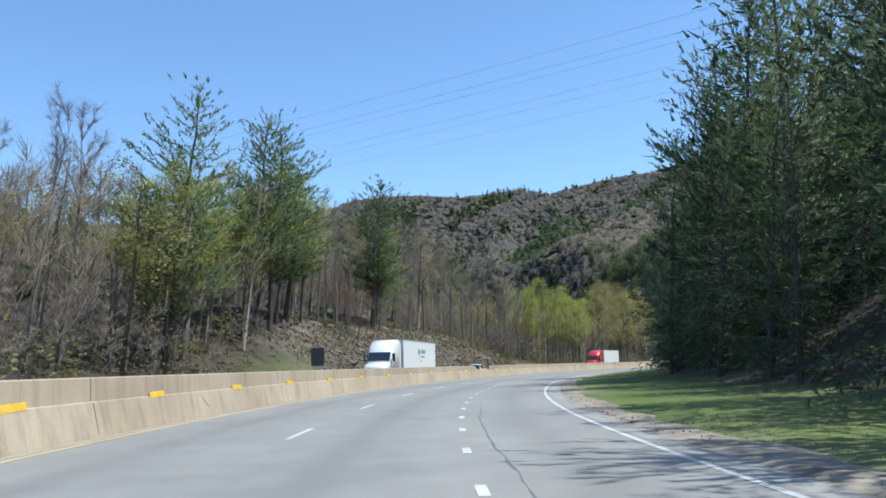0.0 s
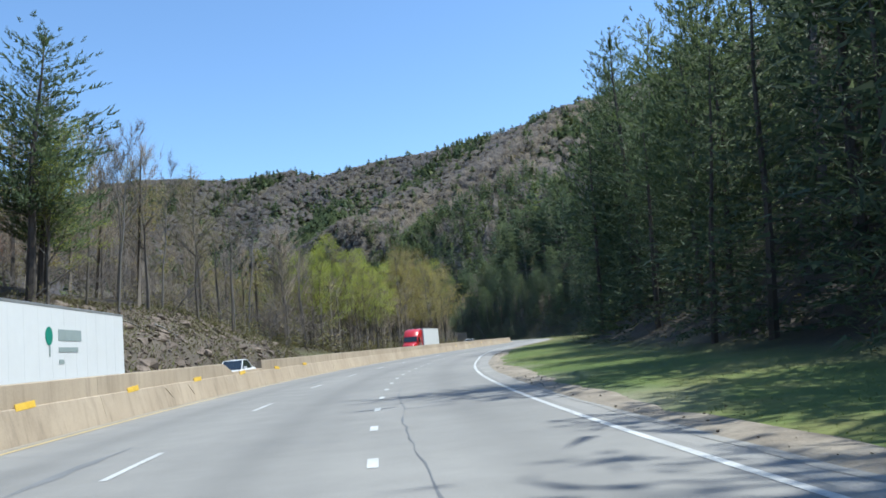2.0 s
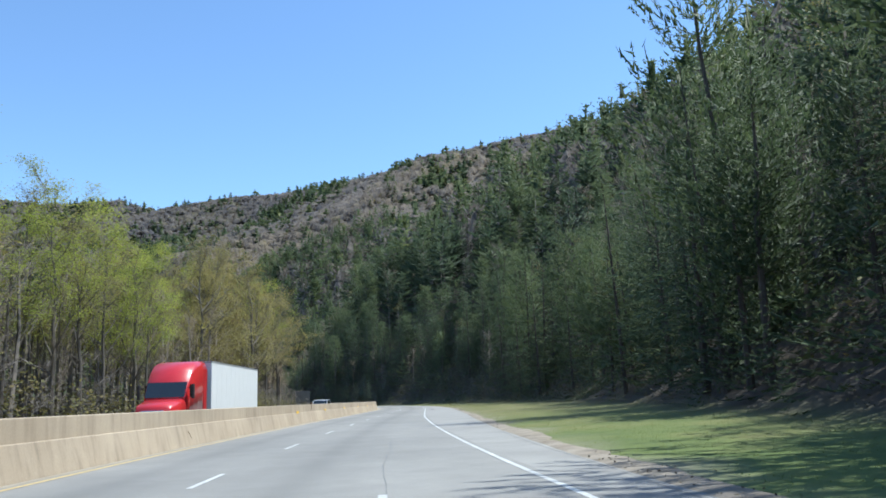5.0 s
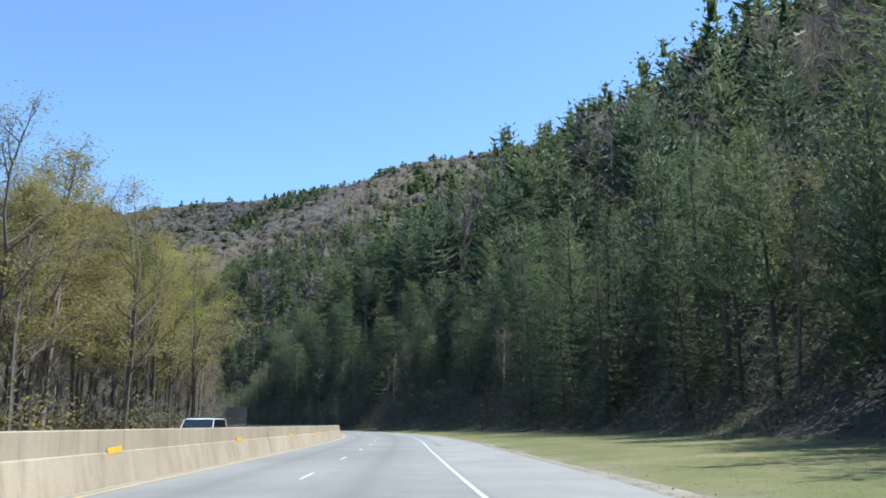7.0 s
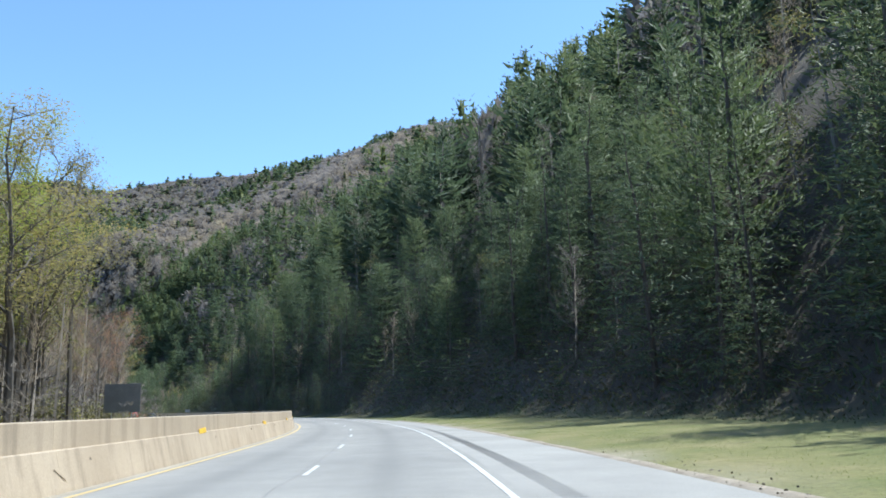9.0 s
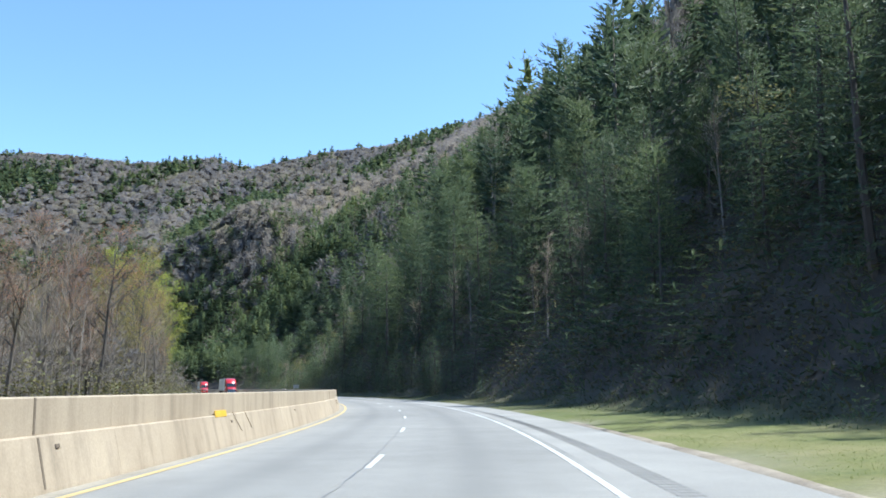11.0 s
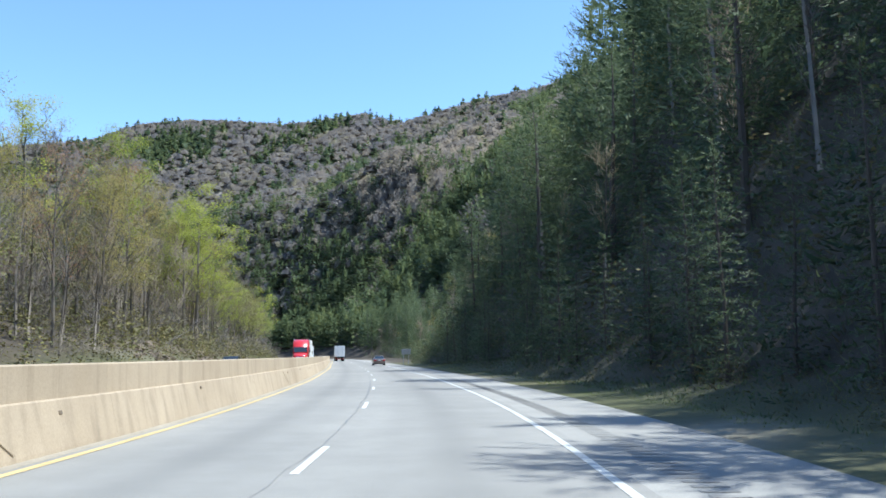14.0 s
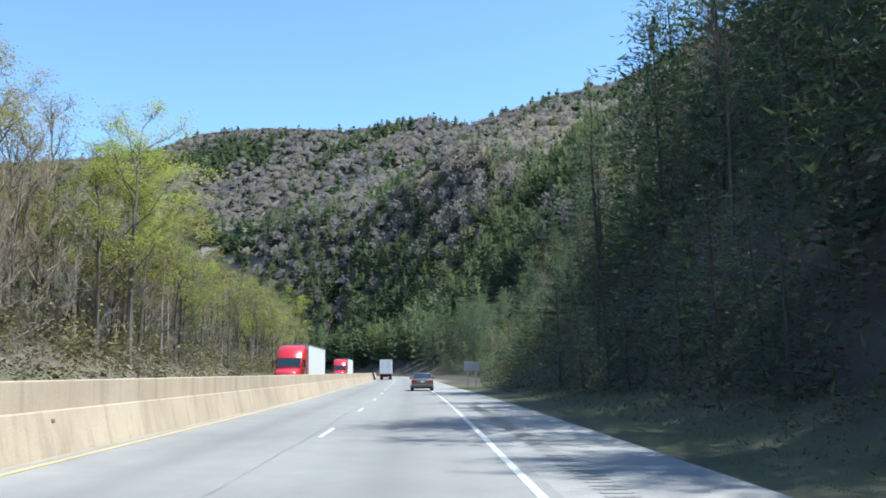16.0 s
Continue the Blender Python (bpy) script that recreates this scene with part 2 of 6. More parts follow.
def at(s, u):
    """World x, y at s metres along the yellow line and u metres to its right."""
    s, u = np.asarray(s, float), np.asarray(u, float)
    x, y = np.interp(s, AX_S, AX[:, 0]), np.interp(s, AX_S, AX[:, 1])
    tx, ty = np.interp(s, AX_S, AX_T[:, 0]), np.interp(s, AX_S, AX_T[:, 1])
    n = np.hypot(tx, ty)
    return x + u * ty / n, y - u * tx / n


def heading(s):
    tx, ty = np.interp(s, AX_S, AX_T[:, 0]), np.interp(s, AX_S, AX_T[:, 1])
    return math.degrees(math.atan2(-tx, ty))


def along(x, y):
    """s and u of world points."""
    x, y = np.atleast_1d(x).astype(float), np.atleast_1d(y).astype(float)
    s, u = np.empty(len(x)), np.empty(len(x))
    for k in range(0, len(x), 4000):
        q = slice(k, k + 4000)
        d2 = (x[q, None] - AX[None, :, 0]) ** 2 + (y[q, None] - AX[None, :, 1]) ** 2
        j = d2.argmin(1)
        rx, ry = x[q] - AX[j, 0], y[q] - AX[j, 1]
        s[q] = AX_S[j] + rx * AX_T[j, 0] + ry * AX_T[j, 1]
        u[q] = rx * AX_T[j, 1] - ry * AX_T[j, 0]
    return s, u


def off_road(x, y):
    """Distance from the road's line."""
    out = np.empty(len(x))
    for k in range(0, len(x), 4000):
        q = slice(k, k + 4000)
        out[q] = np.sqrt(((x[q, None] - AX[None, ::4, 0]) ** 2 + (y[q, None] - AX[None, ::4, 1]) ** 2).min(1))
    return out


def right_line(s):      # the white edge line
    return np.interp(s, [0, 25, 60, 120, 150, 180, 210, 240, 300, 340, 380, 410, 1200], [11.4, 11.2, 11.25, 11.25, 10.55, 9.5, 8.55, 8.05, 7.82, 7.65, 7.55, 7.72, 7.75])


def right_edge(s):      # where the pavement ends
    return right_line(s) + np.interp(s, [0, 110, 150, 215, 255, 300], [0.75, 0.85, 1.6, 4.0, 4.0, 2.9])


def tree_line(s):       # where the woods begin on the right
    return right_edge(s) + np.interp(s, [-100, 0, 60, 110, 150, 200, 250, 290, 330, 360, 400, 500, 535, 580, 1200], [9, 8, 8, 8, 8, 13, 15, 12.5, 7, 4.5, 3.4, 3.2, 6, 10, 10])


LEFT_EDGE = -13.5       # far side of the other carriageway

CREST = [(-983, 940, 207), (-698, 1299, 248), (-322, 1411, 268), (-163, 1393, 277), (-89, 1363, 293), (-23, 1338, 292), (81, 1308, 282), (170, 1275, 288), (218, 1260, 275),
         (263, 1217, 279), (309, 1166, 280), (355, 1114, 276), (405, 961, 262), (430, 830, 257), (560, 796, 290), (700, 600, 295), (800, 300, 295), (850, 0, 285)]


def wave(x, y, scale, seed):
    """Smooth noise of about -1 to 1."""
    r = np.random.RandomState(seed)
    out = np.zeros_like(x)
    for k in range(5):
        a, ph, f = r.uniform(0, 2 * np.pi), r.uniform(0, 6.28), (0.7 + 0.35 * k) / scale * 2
        out += np.sin((x * np.cos(a) + y * np.sin(a)) * f + ph) / (1 + 0.3 * k)
    return out / 2.6


SPURS = [
    [(355, 1114, 271), (265, 930, 185), (205, 800, 112), (172, 700, 60)],
    [(263, 1217, 274), (190, 1020, 170), (140, 930, 118), (118, 850, 70)],
    [(170, 1275, 283), (95, 1030, 150), (40, 960, 90)],
    [(-89, 1363, 288), (-70, 1080, 160), (-95, 980, 90)],
    [(-322, 1411, 263), (-260, 1080, 140), (-240, 960, 80)],
    [(430, 830, 252), (330, 760, 180), (265, 690, 120)],
]


def ridge(x, y, line, slope, round_off):
    z = np.full(np.shape(x), -50.0)
    c = np.array(line, float)
    for a, b in zip(c[:-1], c[1:]):
        d = b[:2] - a[:2]
        t = np.clip(((x - a[0]) * d[0] + (y - a[1]) * d[1]) / (d @ d), 0, 1)
        dist = np.hypot(x - a[0] - t * d[0], y - a[1] - t * d[1])
        z = np.maximum(z, a[2] + t * (b[2] - a[2]) - slope * np.sqrt(dist ** 2 + round_off))
    return z


def mountain(x, y):
    z = ridge(x, y, CREST, 0.74, 300)
    for line in SPURS:
        z = np.maximum(z, ridge(x, y, line, 0.6, 200) - 6)
    return z + (13 * wave(x, y, 90, 5) + 7 * wave(x, y, 35, 6)) * np.clip(z / 60, 0, 1) * np.clip((250 - z) / 110, 0.15, 1)


def relief(x, y):
    """Height of the ground."""
    x, y = np.asarray(x, float), np.asarray(y, float)
    shape = x.shape
    x, y = x.ravel(), y.ravel()
    s, u = along(x, y)
    e, tr = right_edge(s), tree_line(s)
    v = np.maximum(u - tr, 0)
    v = v * v / (v + np.interp(s, [0, 180, 330, 400], [9, 9, 4, 2.5]))
    k = np.interp(s, [-100, 40, 120, 250, 330, 490, 530, 570, 620, 1200], [0.8, 0.9, 1.0, 1.15, 1.35, 1.4, 1.2, 0.6, 0.45, 0.5])
    top = np.interp(s, [-100, 100, 300, 500, 650, 800, 1200], [120, 130, 150, 150, 130, 100, 60])
    zr = np.clip(u - e, 0, None) * 0.035 + top * (1 - np.exp(-k * v / top)) + 4 * wave(x, y, 30, 2) * np.clip(v / 30, 0, 1)
    w = np.maximum(LEFT_EDGE - 1.5 - u, 0)
    kl = np.interp(s, [-100, 30, 72, 95, 150, 172, 200, 420, 460, 560, 640, 1200], [0.12, 0.12, 0.25, 1.2, 1.3, 0.5, 0.12, 0.10, 0.42, 0.42, 0.3, 0.2])
    tl = np.interp(s, [-100, 60, 95, 155, 200, 420, 470, 700, 1200], [8, 9, 11.5, 11.5, 6, 5, 22, 22, 10])
    zl = tl * (1 - np.exp(-kl * w / tl)) + 0.5 * wave(x, y, 12, 3) * np.clip(w / 8, 0, 1)
    # the valley sinks again behind the left bank
    zl = zl - 0.10 * np.clip(w - 60, 0, 80)
    z = np.where(u > 0, zr, zl)
    out = np.where(u > 0, np.clip(off_road(x, y) - tr - 25, 0, 1e9), np.clip(off_road(x, y) - 55, 0, 1e9))
    zm = mountain(x, y)
    blend = np.clip(out / 60, 0, 1)
    z = np.where(zm > z, z + (zm - z) * blend, z)
    paved = (u > LEFT_EDGE - 1.0) & (u < e + 0.0) & (s < S1 + 1) & (off_road(x, y) < 30)
    z = np.where(paved, -0.12, z)
    return z.reshape(shape)


# ================= mesh helpers =================
def link_mesh(name, verts, faces, mats, parent=None, smooth=False, index=None):
    me = bpy.data.meshes.new(name)
    me.from_pydata([tuple(v) for v in verts] if not isinstance(verts, np.ndarray) else verts.tolist(), [], faces if isinstance(faces, list) else faces.tolist())
    for m in (mats if isinstance(mats, (list, tuple)) else [mats]):
        me.materials.append(m)
    if index is not None:
        me.polygons.foreach_set("material_index", np.asarray(index, np.int32))
    if smooth:
        me.polygons.foreach_set("use_smooth", np.ones(len(me.polygons), bool))
    me.update()
    ob = new(name, me)
    ob.parent = parent
    return ob


def part(name, bm, mat, parent, label=""):
    me = bpy.data.meshes.new(name)
    bm.to_mesh(me)
    bm.free()
    me.materials.append(mat)
    ob = new(name, me)
    ob.parent = parent
    if label:
        ob["label"] = label
    return ob


def thing(name, label, category, group="", at_pose=None):
    e = new(name)
    tagged(e, label, category, group)
    if at_pose is not None:
        e.matrix_basis = at_pose
    return e


def box(bm, x0, x1, y0, y1, z0, z1, bevel=0.0, seg=2):
    r = bmesh.ops.create_cube(bm, size=1.0, matrix=Matrix.LocRotScale(((x0 + x1) / 2, (y0 + y1) / 2, (z0 + z1) / 2), None, (x1 - x0, y1 - y0, z1 - z0)))
    if bevel:
        es = list({e for v in r["verts"] for e in v.link_edges})
        bmesh.ops.bevel(bm, geom=es, offset=bevel, segments=seg, affect="EDGES", profile=0.5)
    return bm


def disc(bm, centre, radius, width, seg=24, axis="X", r2=None):
    turn = Euler((0, radians(90), 0)) if axis == "X" else Euler((radians(90), 0, 0)) if axis == "Y" else Euler((0, 0, 0))
    bmesh.ops.create_cone(bm, cap_ends=True, segments=seg, radius1=radius, radius2=r2 if r2 is not None else radius, depth=width,
                          matrix=Matrix.LocRotScale(centre, turn, None))
    return bm


def strip(name, s, u0, u1, z, mat, parent=None, kind="", label=""):
    """A band along the road between the offsets u0 and u1."""
    s = np.asarray(s, float)
    a, b = at(s, u0 * np.ones_like(s)), at(s, u1 * np.ones_like(s))
    n = len(s)
    v = np.concatenate([np.stack([*a, np.full(n, z)], 1), np.stack([*b, np.full(n, z)], 1)])
    f = [(i, n + i, n + i + 1, i + 1) for i in range(n - 1)]
    ob = link_mesh(name, v, f, mat, parent)
    if kind:
        ob["kind"] = kind
    if label:
        ob["label"] = label
    return ob


# ================= ground =================


# one sheet: a grid that follows the road, then far rows out to the horizon
def build_ground():
    global GX, GY, GZ
    gx = np.concatenate([np.arange(-2600, -400, 120), np.arange(-400, -60, 17), np.arange(-60, 240, 2.8), np.arange(240, 620, 12), np.arange(620, 2700, 90)])
    gy = np.concatenate([np.arange(-2200, -160, 130), np.arange(-160, 620, 3.4), np.arange(620, 1560, 14), np.arange(1560, 4000, 160)])
    X, Y = np.meshgrid(gx, gy)
    Z = relief(X, Y)
    far = np.maximum(np.abs(X) - 1500, 0) + np.maximum(Y - 1700, 0)
    Z = np.where(far > 0, np.minimum(Z, 150), Z)
    GX, GY, GZ = gx, gy, Z
    nx, ny = len(gx), len(gy)
    v = np.stack([X.ravel(), Y.ravel(), Z.ravel()], 1)
    i = np.arange(nx * ny).reshape(ny, nx)
    f = np.stack([i[:-1, :-1], i[:-1, 1:], i[1:, 1:], i[1:, :-1]], -1).reshape(-1, 4)
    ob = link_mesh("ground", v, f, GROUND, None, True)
    s, u = along(v[:, 0], v[:, 1])
    e, tr = right_edge(s), tree_line(s)
    # past 330 m the verge's shade is put in: less grass and hay, darker ground
    grass = np.clip((tr + 1.5 - u) / 3, 0, 1) * (u > 0) * np.interp(s, [330, 365, 520, 545], [1.0, 0.4, 0.35, 0.0])
    dry = np.interp(s, [150, 220, 310, 350], [0, 1, 1, 0.3])
    grass = np.maximum(grass, np.clip(1 - (LEFT_EDGE - 3 - u) / 5, 0, 1) * (u < 0) * 0.55 * np.clip(np.maximum((92 - s) / 6, (s - 164) / 8), 0, 1))
    dirt = np.clip(1.0 - np.abs(u - e) / np.interp(s, [200, 300], [0.9, 0.5]), 0, 1) * (u > 0)
    rocky = np.clip(1 - np.abs(u + 21) / 7, 0, 1) * (((s > 84) & (s < 166)) | ((s > 455) & (s < 560))) * 0.3
    dirt = np.maximum(dirt, rocky)
    near = off_road(v[:, 0], v[:, 1]) < 60
    grass, dirt = grass * near, dirt * near
    # alpha: 0 on the shade-dark near litter, 1 on the paled far floor
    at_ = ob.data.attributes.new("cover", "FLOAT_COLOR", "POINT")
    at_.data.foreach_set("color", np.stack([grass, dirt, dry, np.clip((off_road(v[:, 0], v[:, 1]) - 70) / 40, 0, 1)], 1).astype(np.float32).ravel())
    tagged(ob, "grassy verge and wooded mountain slopes", "ground", "", "structure")


build_ground()


def ground_at(x, y):
    """Height of the ground sheet itself."""
    i = np.clip(np.searchsorted(GX, x) - 1, 0, len(GX) - 2)
    j = np.clip(np.searchsorted(GY, y) - 1, 0, len(GY) - 2)
    f = (x - GX[i]) / (GX[i + 1] - GX[i])
    g = (y - GY[j]) / (GY[j + 1] - GY[j])
    return (GZ[j, i] * (1 - f) + GZ[j, i + 1] * f) * (1 - g) + (GZ[j + 1, i] * (1 - f) + GZ[j + 1, i + 1] * f) * g


# ================= road =================
RS = np.arange(S0 + 4, S1 - 4, 3.0)
n_rs = len(RS)


def build_road():
    cols = [np.full(n_rs, -0.0) - 0.75, right_line(RS) + 0.25]
    k = 46
    f = np.linspace(0, 1, k)[:, None]
    U = cols[0][None] * (1 - f) + cols[1][None] * f
    SS = np.broadcast_to(RS, U.shape)
    X, Y = at(SS, U)
    vv = np.stack([X.ravel(), Y.ravel(), np.zeros(X.size)], 1)
    i = np.arange(k * n_rs).reshape(k, n_rs)
    ff = np.stack([i[:-1, :-1], i[1:, :-1], i[1:, 1:], i[:-1, 1:]], -1).reshape(-1, 4)
    road = link_mesh("road", vv, ff, ASPHALT)
    wear = np.zeros(U.shape)
    lanes = ((1.95, 1.0), (5.8, 1.0))
    for c, amount in lanes:
        wear += 0.5 * amount * np.exp(-((U - c) / 0.55) ** 2)
        wear += 0.16 * amount * np.exp(-((np.abs(U - c) - 1.0) / 0.3) ** 2)
    third = np.clip((170 - SS) / 60, 0, 1)
    wear += 0.35 * third * np.exp(-((U - 9.6) / 0.6) ** 2)
    at_ = road.data.attributes.new("wear", "FLOAT", "POINT")
    at_.data.foreach_set("value", wear.ravel().astype(np.float32))
    tagged(road, "sun-bleached grey asphalt highway", "road", "", "structure")
    sh = strip("shoulder", RS, right_line(RS) + 0.25, right_edge(RS), -0.004, SHOULDER)
    tagged(sh, "pale worn asphalt shoulder with crumbling edge", "road", "", "structure")
    far = strip("far_carriageway", RS, LEFT_EDGE, -1.6, 0.0, ASPHALT)
    tagged(far, "grey asphalt of the opposite lanes", "road", "", "structure")
    edge = strip("yellow_edge_line", RS, np.full(n_rs, -0.08), np.full(n_rs, 0.08), 0.006, YELLOW_LINE)
    tagged(edge, "continuous faded yellow edge line", "road marking", "", "structure")
    sand = strip("sand_strip", RS, np.full(n_rs, -0.47), -0.2 + 0.06 * wave(RS, RS * 0.3, 5, 81), 0.003, SAND)
    tagged(sand, "tan sand gathered along the barrier's foot", "road", "", "structure")
    rl = right_line(RS)
    line = strip("white_edge_line", RS, rl - 0.065, rl + 0.065, 0.006, WHITE_LINE)
    tagged(line, "continuous worn white edge line", "road marking", "", "structure")
    fl = strip("far_white_edge_line", RS, LEFT_EDGE + 2.2, LEFT_EDGE + 2.36, 0.006, WHITE_LINE)
    tagged(fl, "white edge line of the opposite lanes", "road marking", "", "structure")
    # dashes between the lanes: 3 m long, one every 12.4 m
    for k in range(-4, 53):
        s = 17.8 + 12.4 * k
        u = float(np.interp(s, [20, 45, 70, 110, 200, 300, 350, 400, 440], [4.25, 4.02, 3.88, 3.78, 4.0, 3.85, 3.65, 3.72, 3.95]))
        for uu, nm in ((u, "lane_dash"), (-6.2, "far_lane_dash")):
            if nm == "far_lane_dash" and s > 560:
                continue
            q = np.array([s, s + 1.5, s + 3.05])
            d = strip(nm, q, np.full(3, uu - 0.06), np.full(3, uu + 0.06), 0.006, WHITE_LINE)
            tagged(d, "worn white lane dash on grey asphalt", "road marking", "lane dashes", "structure")
    # short close-set dashes where the third lane ends
    for k in range(-7, 28):
        s = 23.65 + 4.714 * k
        u = float(np.interp(s, [20, 40, 60, 100, 130], [7.98, 7.78, 7.63, 7.42, 7.5]))
        q = np.array([s, s + 0.9])
        d = strip("dotted_lane_dash", q, np.full(2, u - 0.075), np.full(2, u + 0.075), 0.006, WHITE_LINE)
        tagged(d, "short white dash of a dotted lane line", "road marking", "dotted lane line", "structure")
    # cracks and tar seams, a few millimetres above the asphalt
    r = np.random.RandomState(77)
    for us, s0, s1, w in (([(-20, 8.7), (25, 8.5), (45, 8.4), (80, 8.1), (116, 7.85), (170, 7.4)], -20, 170, 0.02), ([(230, 3.75), (300, 3.7), (350, 3.55), (420, 3.62), (470, 3.7)], 230, 470, 0.022)):
        q = np.arange(s0, s1, 0.7)
        wob = np.cumsum(r.normal(0, 0.02, len(q)))
        wob = wob - np.convolve(np.pad(wob, 15, mode="edge"), np.ones(31) / 31, "valid") + r.normal(0, 0.012, len(q))
        uu = np.interp(q, [a for a, _ in us], [b for _, b in us]) + wob
        ww = w * np.clip(r.normal(0.7, 0.4, len(q)), 0.12, 1.6) * (0.4 + 0.6 * np.clip(np.sin(q * 0.11) + 0.7, 0, 1))
        t = strip("road_crack", q, uu - ww, uu + ww, 0.004, TAR)
        tagged(t, "dark irregular crack along the asphalt", "road", "", "structure")
    # patches of tar and stains
    for s, u, ls, lu in ((66, 2.9, 6.0, 0.16), (96, 3.0, 4.0, 0.12), (62, 5.6, 1.2, 0.2), (104, 6.0, 1.5, 0.12), (348, 1.2, 2.6, 0.1), (39, 9.6, 2.6, 0.3)):
        q = np.linspace(s, s + ls, 9)
        wv = r.uniform(0.3, 1.0, 9) * np.sin(np.linspace(0.15, 3.0, 9))
        mid = u + 0.08 * np.cumsum(r.normal(0, 0.3, 9))
        t = strip("tar_patch", q, mid - lu * wv, mid + lu * wv, 0.004, TYRE_TRACK)
        tagged(t, "dark worn patch in the asphalt", "road", "", "structure")
    # old pale edge beside the white line
    q = np.arange(12, 210, 1.5)
    e = right_edge(q) - 0.12 + r.normal(0, 0.03, len(q))
    ww = 0.05 + 0.05 * np.clip(np.sin(q * 0.31) + 0.5, 0, 1)
    t = strip("pale_pavement_edge", q, e - ww, e + ww, 0.003, SHOULDER)
    tagged(t, "pale broken pavement edge", "road", "", "structure")
    # rumble grooves pressed into the shoulder
    vv, ff = [], []
    for s in np.arange(250, 470, 0.32):
        u0 = float(right_line(s)) + 0.75
        for ds, du in ((0, 0), (0, 0.42), (0.16, 0.42), (0.16, 0)):
            x, y = at(s + ds, u0 + du)
            vv.append((float(x), float(y), 0.003))
        k = len(vv)
        ff.append((k - 4, k - 3, k - 2, k - 1))
    t = link_mesh("rumble_strip", vv, ff, RUMBLE)
    tagged(t, "rumble strip grooves along the shoulder", "road", "", "stuff")


build_road()

# ================= median barrier =================
def section(name, s0, s1, profile, mat, parent):
    """A length of wall with the given cross-section (u, z), following the bend."""
    ss = np.linspace(s0, s1, 5)
    m = len(profile)
    v = []
    for s in ss:
        for u, z in profile:
            x, y = at(s, u)
            v.append((float(x), float(y), z))
    f = [tuple(range(m))[::-1], tuple(range(4 * m, 5 * m))]
    for i in range(4):
        for j in range(m):
            k = (j + 1) % m
            f.append((i * m + j, i * m + k, (i + 1) * m + k, (i + 1) * m + j))
    return link_mesh(name, v, f, mat, parent)


LOWER = [(-0.45, 0.0), (-0.46, 0.06), (-0.635, 0.80), (-0.655, 0.825), (-1.045, 0.825), (-1.065, 0.80), (-1.24, 0.06), (-1.25, 0.0)]
UPPER = [(-0.70, 0.825), (-0.715, 1.36), (-0.735, 1.385), (-0.965, 1.385), (-0.985, 1.36), (-1.0, 0.825)]
BROKEN = [(-0.70, 0.82), (-0.71, 0.93), (-0.73, 0.95), (-0.965, 0.95), (-0.985, 0.93), (-1.0, 0.82)]
SEG = 7.315


